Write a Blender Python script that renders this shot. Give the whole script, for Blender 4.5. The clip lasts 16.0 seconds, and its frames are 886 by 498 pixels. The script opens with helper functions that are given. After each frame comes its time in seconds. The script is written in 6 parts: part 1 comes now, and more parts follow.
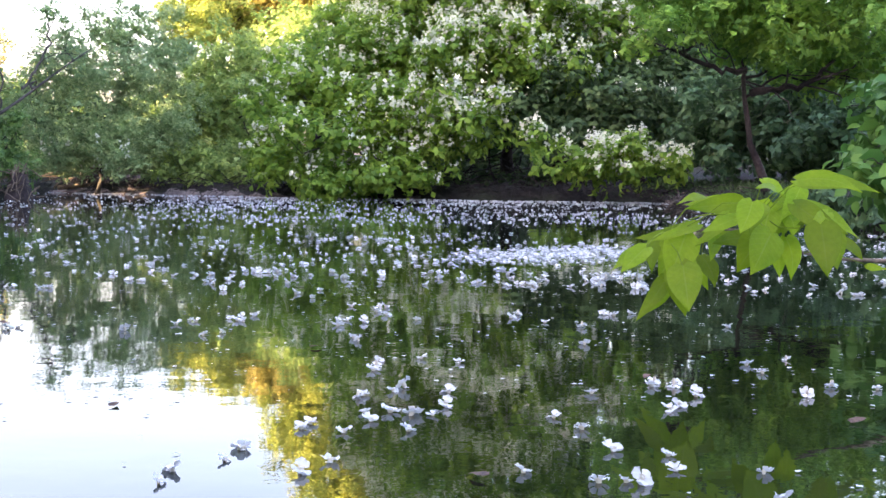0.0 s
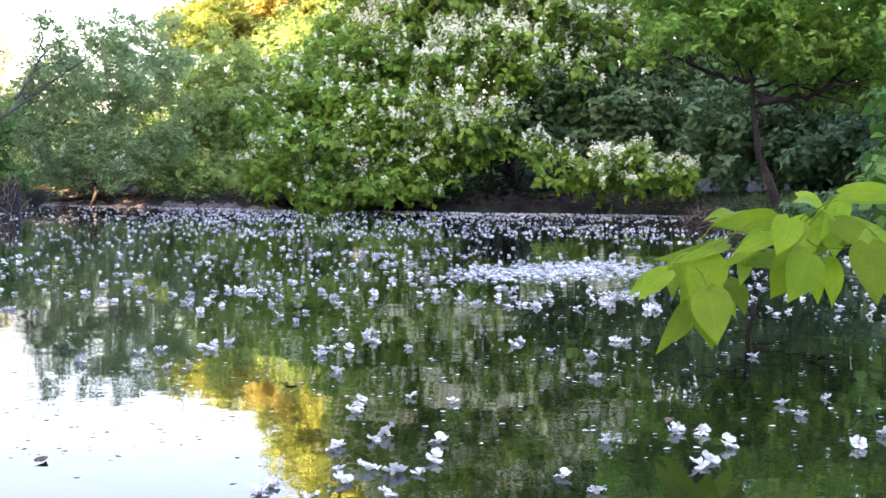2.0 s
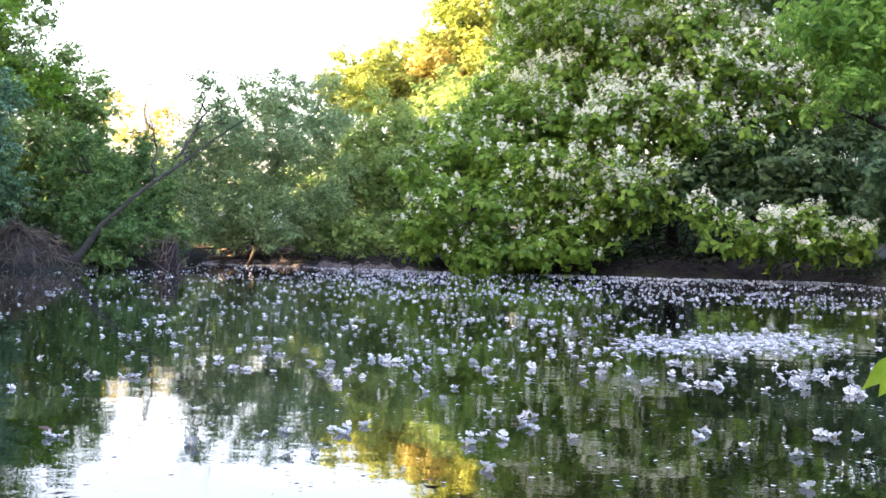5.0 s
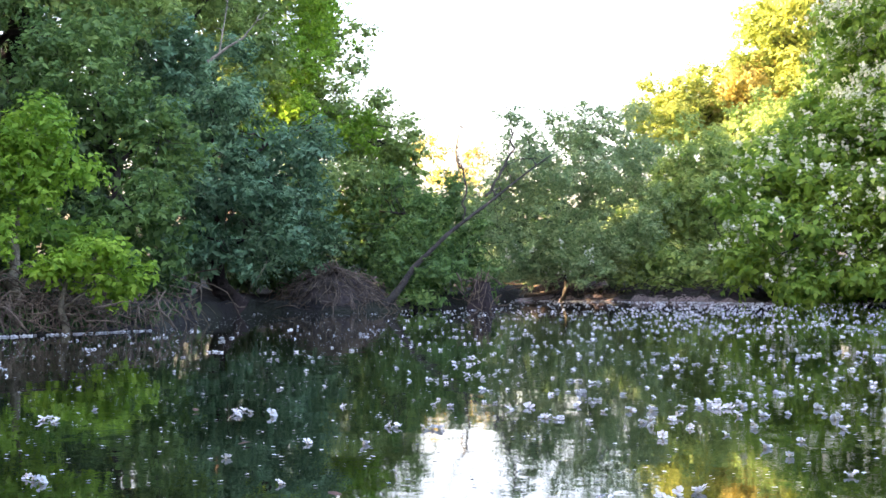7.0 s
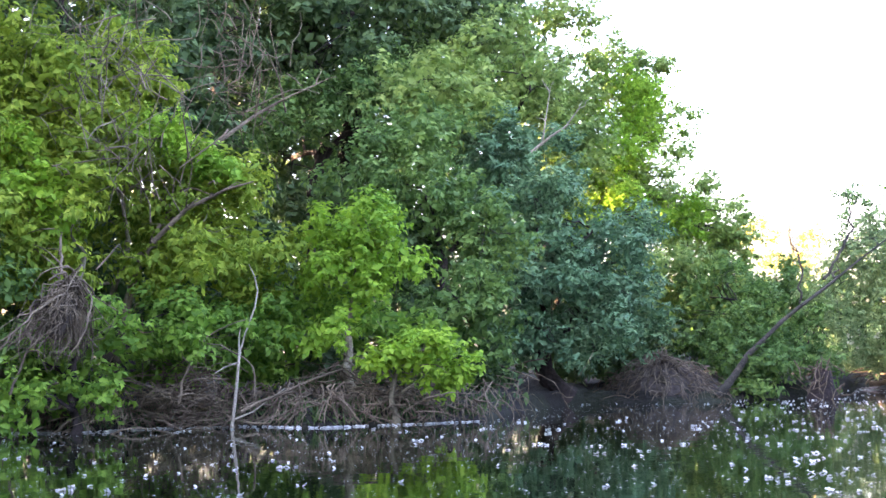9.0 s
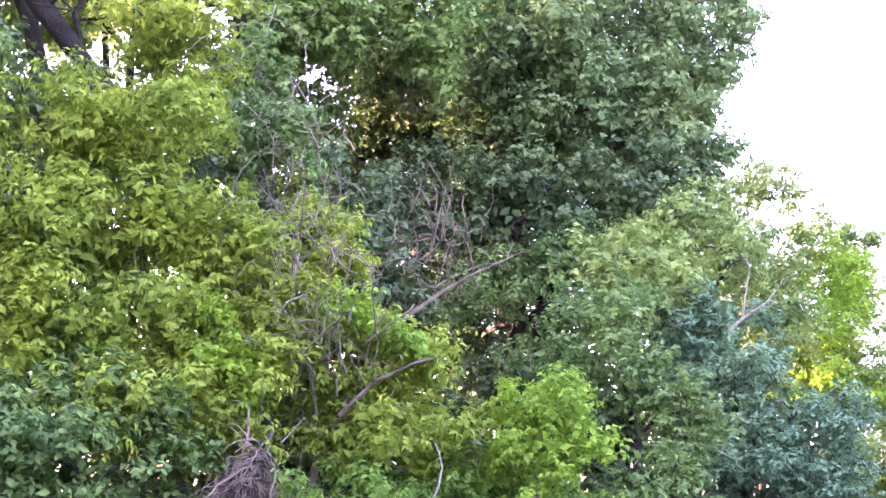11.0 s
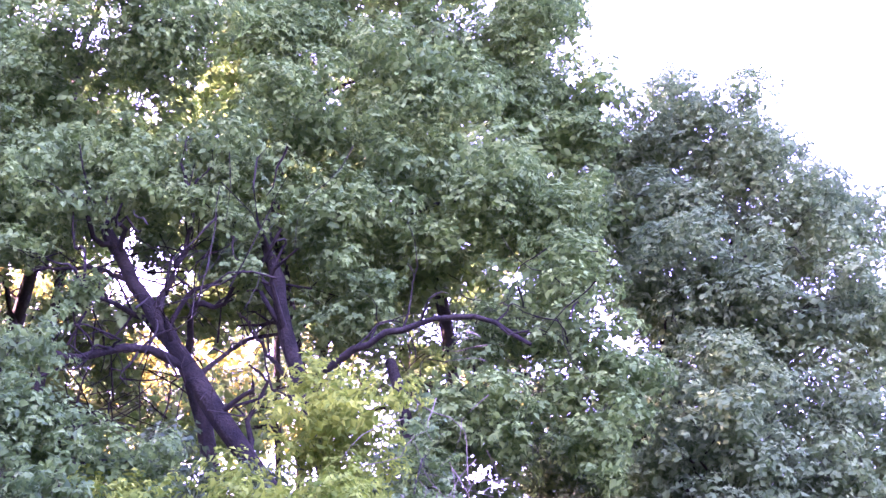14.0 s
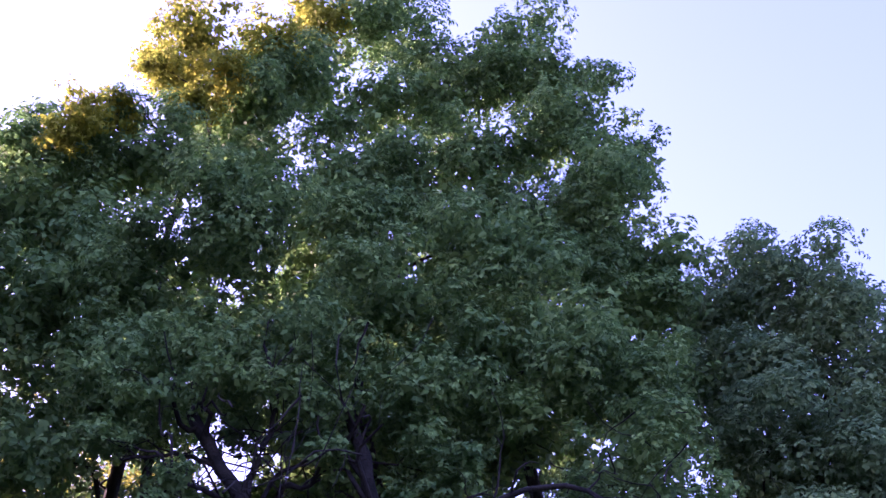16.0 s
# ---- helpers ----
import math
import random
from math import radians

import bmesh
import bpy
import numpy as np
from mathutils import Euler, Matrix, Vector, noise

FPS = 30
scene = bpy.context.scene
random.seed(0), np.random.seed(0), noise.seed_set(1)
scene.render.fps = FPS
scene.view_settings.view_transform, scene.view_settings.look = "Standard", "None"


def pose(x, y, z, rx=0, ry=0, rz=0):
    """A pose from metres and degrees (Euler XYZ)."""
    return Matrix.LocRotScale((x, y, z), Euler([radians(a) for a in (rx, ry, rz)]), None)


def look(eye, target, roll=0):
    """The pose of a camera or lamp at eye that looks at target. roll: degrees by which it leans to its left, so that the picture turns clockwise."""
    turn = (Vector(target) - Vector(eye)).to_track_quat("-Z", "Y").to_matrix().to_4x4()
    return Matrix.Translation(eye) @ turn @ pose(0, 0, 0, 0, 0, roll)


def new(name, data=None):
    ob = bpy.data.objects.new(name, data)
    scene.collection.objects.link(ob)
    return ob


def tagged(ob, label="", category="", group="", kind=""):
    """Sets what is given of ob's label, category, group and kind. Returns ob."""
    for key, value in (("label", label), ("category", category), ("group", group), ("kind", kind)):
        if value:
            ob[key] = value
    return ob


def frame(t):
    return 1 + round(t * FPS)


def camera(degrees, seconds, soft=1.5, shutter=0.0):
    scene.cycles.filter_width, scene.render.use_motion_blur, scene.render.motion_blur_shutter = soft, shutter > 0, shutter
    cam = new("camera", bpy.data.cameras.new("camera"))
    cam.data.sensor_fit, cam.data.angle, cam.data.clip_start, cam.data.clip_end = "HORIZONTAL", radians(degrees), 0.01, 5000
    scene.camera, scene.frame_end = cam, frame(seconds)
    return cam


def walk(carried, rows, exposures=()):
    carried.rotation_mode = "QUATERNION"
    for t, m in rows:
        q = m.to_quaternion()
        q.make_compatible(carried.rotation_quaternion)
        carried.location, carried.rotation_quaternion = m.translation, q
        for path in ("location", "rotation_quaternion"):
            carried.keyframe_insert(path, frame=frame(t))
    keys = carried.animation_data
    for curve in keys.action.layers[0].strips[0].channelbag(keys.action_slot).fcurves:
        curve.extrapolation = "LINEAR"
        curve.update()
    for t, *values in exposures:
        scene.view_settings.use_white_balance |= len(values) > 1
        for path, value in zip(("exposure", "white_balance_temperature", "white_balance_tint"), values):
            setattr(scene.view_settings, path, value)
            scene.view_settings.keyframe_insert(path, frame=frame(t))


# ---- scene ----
# ---------------------------------------------------------------- camera: seconds, eye, bearing (to the left), height angle, roll
cam = camera(38, 16.0, soft=1.5)
PATH = [
    (0, (-0, 0, 0.549), 0, -3.54, 0.602),
    (0.5, (0.01, 0.107, 0.548), 0.047, -3.548, 0.566),
    (1, (0.013, 0.225, 0.551), 0.099, -3.278, 0.607),
    (1.5, (0.024, 0.339, 0.553), 0.086, -3.028, 0.602),
    (2, (0.028, 0.456, 0.55), 0.133, -3.019, 0.582),
    (2.5, (0.025, 0.562, 0.557), 0.139, -2.907, 0.69),
    (3, (0.016, 0.667, 0.561), 0.178, -1.899, 1.043),
    (3.2, (0.012, 0.71, 0.561), 0.215, -1.316, 1.172),
    (5.3, (-0.027, 1.134, 0.538), 9.046, -0.17, 1.059),
    (5.5, (-0.036, 1.185, 0.538), 10.378, -0.013, 0.939),
    (6, (-0.07, 1.323, 0.541), 13.608, 0.132, 0.413),
    (6.5, (-0.106, 1.463, 0.537), 16.955, 0.337, -0.368),
    (7, (-0.145, 1.582, 0.536), 20.976, 1.13, -0.599),
    (7.5, (-0.177, 1.674, 0.538), 24.992, 1.899, -0.494),
    (8, (-0.208, 1.748, 0.539), 28.497, 2.448, -0.339),
    (8.5, (-0.229, 1.802, 0.544), 31.898, 3.783, -0.594),
    (9, (-0.258, 1.855, 0.539), 35.477, 5.289, -1.02),
    (9.2, (-0.272, 1.876, 0.541), 36.812, 6.136, -0.968),
    (11.3, (-0.286, 2.172, 0.633), 45.285, 14.08, 1.436),
    (11.5, (-0.282, 2.196, 0.63), 45.663, 14.979, 1.581),
    (12, (-0.268, 2.242, 0.603), 47.055, 17.857, 1.714),
    (12.5, (-0.293, 2.28, 0.579), 48.655, 20.77, 2.206),
    (13, (-0.335, 2.299, 0.553), 50.059, 24.452, 2.58),
    (13.5, (-0.371, 2.344, 0.549), 51.865, 28.08, 2.698),
    (14, (-0.395, 2.405, 0.549), 53.551, 30.633, 2.709),
    (14.5, (-0.427, 2.459, 0.541), 55.33, 33.334, 2.847),
    (15, (-0.465, 2.486, 0.535), 56.622, 36.123, 2.804),
    (15.5, (-0.486, 2.489, 0.526), 57.587, 38.187, 2.493),
    (16, (-0.493, 2.478, 0.511), 58.339, 38.298, 2.358),
]


def stand(eye, bearing, rise, roll):
    b, e = radians(bearing), radians(rise)
    way = Vector((-math.sin(b) * math.cos(e), math.cos(b) * math.cos(e), math.sin(e)))
    return look(eye, Vector(eye) + way, roll)


EXPOSURES = [(t, 3.5 + s, k, m) for t, s, k, m in ((0.0, 0.13, 6220, 34), (3.0, 0.19, 6200, 33), (5.5, -0.02, 6250, 33), (6.5, -0.04, 6270, 33), (7.5, 0.08, 6300, 32), (8.5, 0.4, 6300, 32), (9.2, 0.7, 6300, 36), (11.3, 1.32, 6100, 73), (12.5, 1.45, 5560, 103), (13.25, 1.45, 5500, 109), (14.0, 1.32, 5480, 115), (15.0, 0.68, 5440, 104), (15.5, -0.07, 5300, 84), (15.75, -0.62, 5100, 82), (16.0, -1.0, 5000, 84))]
walk(cam, [(t, stand(eye, b, e, r)) for t, eye, b, e, r in PATH], EXPOSURES)

# ---------------------------------------------------------------- sky and sun
SUN_BEARING, SUN_RISE = 122.0, 12.0
world = bpy.data.worlds.new("evening_sky")
scene.world = world
world.use_nodes = True
wn = world.node_tree
sky = wn.nodes.new("ShaderNodeTexSky")
sky.sky_type, sky.sun_disc = "NISHITA", False
sky.sun_elevation, sky.sun_rotation = radians(SUN_RISE), radians(-SUN_BEARING)
sky.air_density, sky.dust_density, sky.ozone_density = 1.0, 5.0, 0.6
wn.links.new(sky.outputs[0], wn.nodes["Background"].inputs[0])
wn.nodes["Background"].inputs[1].default_value = 0.15
sun = new("sun", bpy.data.lights.new("sun", "SUN"))
sun.data.energy, sun.data.angle, sun.data.color = 4.6, radians(0.5), (1.0, 0.74, 0.37)
b, e = radians(SUN_BEARING), radians(SUN_RISE)
sun.matrix_world = look((0, 0, 30), Vector((0, 0, 30)) - Vector((-math.sin(b) * math.cos(e), math.cos(b) * math.cos(e), math.sin(e))))

# ---------------------------------------------------------------- materials
def nodes_of(mat):
    mat.use_nodes = True
    nt = mat.node_tree
    nt.nodes.clear()
    out = nt.nodes.new("ShaderNodeOutputMaterial")
    return nt, out


def noise_ramp(nt, scale, a, b, lo=0.35, hi=0.65, detail=6.0, coord="Object"):
    """A noise at the given scale that runs from colour a to colour b."""
    tc = nt.nodes.new("ShaderNodeTexCoord")
    n = nt.nodes.new("ShaderNodeTexNoise")
    n.inputs["Scale"].default_value, n.inputs["Detail"].default_value = scale, detail
    nt.links.new(tc.outputs[coord], n.inputs["Vector"])
    r = nt.nodes.new("ShaderNodeValToRGB")
    r.color_ramp.elements[0].position, r.color_ramp.elements[1].position = lo, hi
    r.color_ramp.elements[0].color, r.color_ramp.elements[1].color = (*a, 1), (*b, 1)
    nt.links.new(n.outputs["Fac"], r.inputs["Fac"])
    return r, n


def leaf_material(name, dark, light, glow=0.35, rough=0.5, fresh=1.65):
    """Thin leaves: each leaf has its own shade between dark and light, patches of the crown differ, some light passes through."""
    mat = bpy.data.materials.new(name)
    nt, out = nodes_of(mat)
    geo = nt.nodes.new("ShaderNodeNewGeometry")
    ramp = nt.nodes.new("ShaderNodeValToRGB")
    ramp.color_ramp.elements[0].color, ramp.color_ramp.elements[1].color = [(*(fresh * v for v in c), 1) for c in (dark, light)]
    ramp.color_ramp.elements[0].position, ramp.color_ramp.elements[1].position = 0.1, 1.0
    nt.links.new(geo.outputs["Random Per Island"], ramp.inputs["Fac"])
    patch, _ = noise_ramp(nt, 0.9, (0.78, 0.85, 0.84), (1.22, 1.12, 0.95), 0.3, 0.7, 3.0)
    mul = nt.nodes.new("ShaderNodeMix")
    mul.data_type, mul.blend_type = "RGBA", "MULTIPLY"
    mul.inputs["Factor"].default_value = 1.0
    nt.links.new(ramp.outputs["Color"], mul.inputs["A"])
    nt.links.new(patch.outputs["Color"], mul.inputs["B"])
    p = nt.nodes.new("ShaderNodeBsdfPrincipled")
    p.inputs["Roughness"].default_value = rough
    p.inputs["Specular IOR Level"].default_value = 0.25
    nt.links.new(mul.outputs["Result"], p.inputs["Base Color"])
    tr = nt.nodes.new("ShaderNodeBsdfTranslucent")
    nt.links.new(mul.outputs["Result"], tr.inputs["Color"])
    mix = nt.nodes.new("ShaderNodeMixShader")
    mix.inputs["Fac"].default_value = glow
    nt.links.new(p.outputs[0], mix.inputs[1])
    nt.links.new(tr.outputs[0], mix.inputs[2])
    nt.links.new(mix.outputs[0], out.inputs[0])
    return mat


def rough_material(name, a, b, scale=3.0, rough=0.9, bump=0.5, fine=40.0):
    """Bark, mud, dry wood: two scales of colour and a fine relief."""
    mat = bpy.data.materials.new(name)
    nt, out = nodes_of(mat)
    r1, _ = noise_ramp(nt, scale, a, b)
    r2, n2 = noise_ramp(nt, fine, (0.7, 0.7, 0.7), (1.2, 1.2, 1.2))
    mul = nt.nodes.new("ShaderNodeMix")
    mul.data_type, mul.blend_type = "RGBA", "MULTIPLY"
    mul.inputs["Factor"].default_value = 1.0
    nt.links.new(r1.outputs["Color"], mul.inputs["A"])
    nt.links.new(r2.outputs["Color"], mul.inputs["B"])
    p = nt.nodes.new("ShaderNodeBsdfPrincipled")
    p.inputs["Roughness"].default_value = rough
    nt.links.new(mul.outputs["Result"], p.inputs["Base Color"])
    bp = nt.nodes.new("ShaderNodeBump")
    bp.inputs["Strength"].default_value, bp.inputs["Distance"].default_value = bump, 0.03
    nt.links.new(n2.outputs["Fac"], bp.inputs["Height"])
    nt.links.new(bp.outputs[0], p.inputs["Normal"])
    nt.links.new(p.outputs[0], out.inputs[0])
    return mat


def petal_material(name, a, b):
    mat = bpy.data.materials.new(name)
    nt, out = nodes_of(mat)
    geo = nt.nodes.new("ShaderNodeNewGeometry")
    ramp = nt.nodes.new("ShaderNodeValToRGB")
    ramp.color_ramp.elements[0].color, ramp.color_ramp.elements[1].color = (*a, 1), (*b, 1)
    nt.links.new(geo.outputs["Random Per Island"], ramp.inputs["Fac"])
    r2, _ = noise_ramp(nt, 60.0, (0.9, 0.9, 0.9), (1.05, 1.05, 1.05))
    mul = nt.nodes.new("ShaderNodeMix")
    mul.data_type, mul.blend_type = "RGBA", "MULTIPLY"
    mul.inputs["Factor"].default_value = 1.0
    nt.links.new(ramp.outputs["Color"], mul.inputs["A"])
    nt.links.new(r2.outputs["Color"], mul.inputs["B"])
    p = nt.nodes.new("ShaderNodeBsdfPrincipled")
    p.inputs["Roughness"].default_value = 0.55
    nt.links.new(mul.outputs["Result"], p.inputs["Base Color"])
    tr = nt.nodes.new("ShaderNodeBsdfTranslucent")
    nt.links.new(mul.outputs["Result"], tr.inputs["Color"])
    mix = nt.nodes.new("ShaderNodeMixShader")
    mix.inputs["Fac"].default_value = 0.3
    nt.links.new(p.outputs[0], mix.inputs[1])
    nt.links.new(tr.outputs[0], mix.inputs[2])
    nt.links.new(mix.outputs[0], out.inputs[0])
    return mat


def water_material():
    mat = bpy.data.materials.new("pond_water")
    nt, out = nodes_of(mat)
    tint, _ = noise_ramp(nt, 0.25, (0.005, 0.010, 0.004), (0.010, 0.014, 0.006))
    p = nt.nodes.new("ShaderNodeBsdfPrincipled")
    p.inputs["Roughness"].default_value, p.inputs["IOR"].default_value = 0.0, 1.42
    nt.links.new(tint.outputs["Color"], p.inputs["Base Color"])
    tc = nt.nodes.new("ShaderNodeTexCoord")
    last = None
    for scale, strength in ((2.2, 0.0022), (22.0, 0.0019)):
        n = nt.nodes.new("ShaderNodeTexNoise")
        n.inputs["Scale"].default_value, n.inputs["Detail"].default_value = scale, 2.0
        nt.links.new(tc.outputs["Object"], n.inputs["Vector"])
        bp = nt.nodes.new("ShaderNodeBump")
        bp.inputs["Strength"].default_value, bp.inputs["Distance"].default_value = 1.0, strength / scale * 2
        nt.links.new(n.outputs["Fac"], bp.inputs["Height"])
        if last:
            nt.links.new(last.outputs[0], bp.inputs["Normal"])
        last = bp
    nt.links.new(last.outputs[0], p.inputs["Normal"])
    nt.links.new(p.outputs[0], out.inputs[0])
    return mat


# ---------------------------------------------------------------- mesh helpers
def mesh_of(name, verts, faces, mat, smooth=False):
    """A mesh from an array of places and an array of triangles or quads."""
    verts, faces = np.asarray(verts, dtype=np.float32), np.asarray(faces, dtype=np.int32)
    me = bpy.data.meshes.new(name)
    n = faces.shape[1]
    me.vertices.add(len(verts))
    me.vertices.foreach_set("co", verts.ravel())
    me.loops.add(faces.size)
    me.loops.foreach_set("vertex_index", faces.ravel())
    me.polygons.add(len(faces))
    me.polygons.foreach_set("loop_start", np.arange(0, faces.size, n, dtype=np.int32))
    me.polygons.foreach_set("loop_total", np.full(len(faces), n, dtype=np.int32))
    me.update(calc_edges=True)
    if smooth:
        me.polygons.foreach_set("use_smooth", np.ones(len(faces), dtype=bool))
    me.materials.append(mat)
    return me


def part(name, me, parent, label="", kind=""):
    """A mesh as one object under a thing or a part; its places are given in the world."""
    ob = new(name, me)
    if parent is not None:
        ob.parent = parent
        ob.matrix_parent_inverse = parent.matrix_world.inverted() if parent.type != "EMPTY" else Matrix.Translation(-parent.location)
    return tagged(ob, label, kind=kind)


def thing(name, at, label, category, group="", kind=""):
    """An empty at the base of a thing."""
    ob = new(name)
    ob.location = at
    ob.empty_display_size = 0.2
    return tagged(ob, label, category, group, kind)


def unit(v):
    return v / np.maximum(np.linalg.norm(v, axis=-1, keepdims=True), 1e-9)


def bowed(a, b, rng, n=7, sag=0.12, crook=0.05):
    """A crooked line from a to b, bowed upwards."""
    a, b = np.array(a, float), np.array(b, float)
    s = np.linspace(0, 1, n)[:, None]
    long = np.linalg.norm(b - a)
    line = a + (b - a) * s + np.array([0, 0, 1.0]) * sag * long * np.sin(np.pi * s)
    side = rng.normal(0, crook * long, (2, 3))
    line = line + side[0] * np.sin(np.pi * s) * rng.uniform(0.3, 1.0) + side[1] * np.sin(2 * np.pi * s + rng.uniform(-0.6, 0.6)) * np.sin(np.pi * s) * 0.8
    line[1:-1] += rng.normal(0, crook * long / 10, (n - 2, 3))
    return line


def tube(line, r0, r1, sides=7, rng=None, flare=0.0):
    """Places and quads of a tapered tube along a line; flare widens its foot."""
    line = np.asarray(line, float)
    n = len(line)
    t = unit(np.gradient(line, axis=0))
    ref = np.where(np.abs(t[:, 2:3]) > 0.9, np.array([[1.0, 0, 0]]), np.array([[0, 0, 1.0]]))
    u = unit(np.cross(t, ref))
    v = np.cross(t, u)
    s = np.linspace(0, 1, n)
    r = r0 + (r1 - r0) * s + flare * r0 * np.exp(-s * 9)
    a = np.linspace(0, 2 * np.pi, sides, endpoint=False)
    ring = np.cos(a)[None, :, None] * u[:, None] + np.sin(a)[None, :, None] * v[:, None]
    rr = r[:, None, None] * np.ones((n, sides, 1))
    if rng is not None:
        rr = rr * rng.uniform(0.82, 1.18, (n, sides, 1))
    verts = (line[:, None] + ring * rr).reshape(-1, 3)
    i, k = np.meshgrid(np.arange(n - 1), np.arange(sides), indexing="ij")
    k2 = (k + 1) % sides
    faces = np.stack([i * sides + k, i * sides + k2, (i + 1) * sides + k2, (i + 1) * sides + k], -1).reshape(-1, 4)
    return verts, faces


def joined(pieces):
    """Several (places, faces) as one."""
    base, vs, fs = 0, [], []
    for v, f in pieces:
        vs.append(v)
        fs.append(f + base)
        base += len(v)
    return np.concatenate(vs), np.concatenate(fs)


def leaf_mesh(name, at, normal, along, size, mat, width=0.55, fold=0.12, fine=False):
    """Many leaves: each a pointed blade, folded along its midrib, with its stalk at a place and its face towards a normal."""
    normal = unit(normal)
    along = unit(along - normal * np.sum(along * normal, -1, keepdims=True))
    side = np.cross(normal, along)
    L = size[:, None]
    W = L * width * 0.5
    base = at
    tip = at + along * L - normal * L * fold * 1.2
    n = len(at)
    i = np.arange(n)[:, None]
    if fine:
        l1 = at + along * L * 0.22 + side * W * 0.85 + normal * L * fold * 0.7
        r1 = at + along * L * 0.22 - side * W * 0.85 + normal * L * fold * 0.7
        l2 = at + along * L * 0.55 + side * W * 0.9 + normal * L * fold * 0.5
        r2 = at + along * L * 0.55 - side * W * 0.9 + normal * L * fold * 0.5
        mid = at + along * L * 0.45
        verts = np.stack([base, l1, l2, tip, r2, r1, mid], 1).reshape(-1, 3)
        tri = np.array([[0, 1, 6], [1, 2, 6], [2, 3, 6], [3, 4, 6], [4, 5, 6], [5, 0, 6]])
        faces = (i[:, :, None] * 7 + tri[None]).reshape(-1, 3)
    else:
        l = at + along * L * 0.42 + side * W + normal * L * fold
        r = at + along * L * 0.42 - side * W + normal * L * fold
        verts = np.stack([base, l, tip, r], 1).reshape(-1, 3)
        tri = np.array([[0, 1, 2], [0, 2, 3]])
        faces = (i[:, :, None] * 4 + tri[None]).reshape(-1, 3)
    return mesh_of(name, verts, faces, mat)


def puffs_of(lobes, rng, share=0.36, fill=0.9):
    """The leafy puffs that make up a set of lobes (x, y, z, rx, ry, rz): centres, sizes and outward ways; most sit on the outside, very uneven in size."""
    at, size, out = [], [], []
    for x, y, z, rx, ry, rz in lobes:
        mean = (rx * ry * rz) ** (1 / 3)
        pr = min(0.62, max(0.14, share * mean))
        n = max(6, int(fill * 3.2 * ((rx * ry + rx * rz + ry * rz) / 3) / (pr * pr)))
        d = unit(rng.normal(0, 1, (n, 3)))
        r = np.where(rng.uniform(0, 1, n) < 0.15, rng.uniform(0.2, 0.6, n), rng.uniform(0.62, 1.16, n))
        at.append(np.array([x, y, z]) + d * r[:, None] * np.array([rx, ry, rz]))
        size.append(pr * rng.uniform(0.5, 1.4, n))
        out.append(unit(d / np.array([rx, ry, rz])))
    return np.concatenate(at), np.concatenate(size), np.concatenate(out)


def foliage(name, lobes, mat, rng, dens=40.0, leaves=6, size=0.09, width=0.55, droop=0.35, share=0.36, fill=0.8, low=0.03, fine=False, core=0.0, inner=1.0):
    """The leaves of a crown: puffs over its lobes, leafy twigs over the upper and outer side of each puff, leaves set along both sides of each twig, larger shaded leaves within."""
    pc, pr, po = puffs_of(lobes, rng, share, fill)
    count = np.maximum(4, (0.9 * dens * 2 * math.pi * pr * pr).astype(int))
    who = np.repeat(np.arange(len(pc)), count)
    n = len(who)
    up = np.array([0, 0, 1.0])
    d = unit(rng.normal(0, 1, (n, 3)) + 0.5 * po[who] + 0.6 * up)
    at = pc[who] + d * (pr[who] * rng.uniform(0.72, 1.08, n))[:, None] * np.array([1.12, 1.12, 0.78])
    axis = unit(d * 0.9 + po[who] * 0.35 + rng.normal(0, 0.35, (n, 3)) - up * droop * 0.4)
    side = unit(np.cross(axis, up) + rng.normal(0, 0.15, (n, 3)))
    k = np.arange(leaves)
    turn = np.where(k == leaves - 1, 0.0, np.where(k % 2 == 0, 1.0, -1.0))
    along = unit(axis[:, None] * 0.6 + side[:, None] * turn[None, :, None] * 0.85 + rng.normal(0, 0.28, (n, leaves, 3)) - up * droop * 0.7)
    nor = unit(up * 0.3 + d[:, None] * 0.95 + rng.normal(0, 0.3, (n, leaves, 3)))
    c = at[:, None] + axis[:, None] * (k / leaves)[None, :, None] * size * 1.5
    big = rng.uniform(0.6, 1.25, (n, leaves)) * size
    sets = [(c.reshape(-1, 3), nor.reshape(-1, 3), along.reshape(-1, 3), big.ravel())]
    hold = np.repeat(np.arange(len(pc)), np.maximum(2, (inner * 3.0 * pr * pr / (size * size * width)).astype(int)))
    m = len(hold)
    p = pc[hold] + unit(rng.normal(0, 1, (m, 3))) * (pr[hold] * rng.uniform(0.1, 0.62, m))[:, None] * np.array([1.1, 1.1, 0.75])
    sets.append((p, rng.normal(0, 1, (m, 3)) + po[hold] * 0.5 + up * 0.4, rng.normal(0, 1, (m, 3)), rng.uniform(1.0, 1.5, m) * size))
    if core:
        for x, y, z, rx, ry, rz in lobes:
            m = int(core * 2.8 * rx * (ry + rz) / 2 / (size * size * width))
            p = np.array([x, y, z]) + unit(rng.normal(0, 1, (m, 3))) * rng.uniform(0.15, 0.8, (m, 1)) * np.array([rx, ry, rz])
            sets.append((p, rng.normal(0, 1, (m, 3)) + up * 0.6, rng.normal(0, 1, (m, 3)), rng.uniform(1.4, 1.9, m) * size))
    q = [np.concatenate(v) for v in zip(*sets)]
    keep = q[0][:, 2] > low
    return leaf_mesh(name, *(v[keep] for v in q), mat, width, fine=fine), at, axis


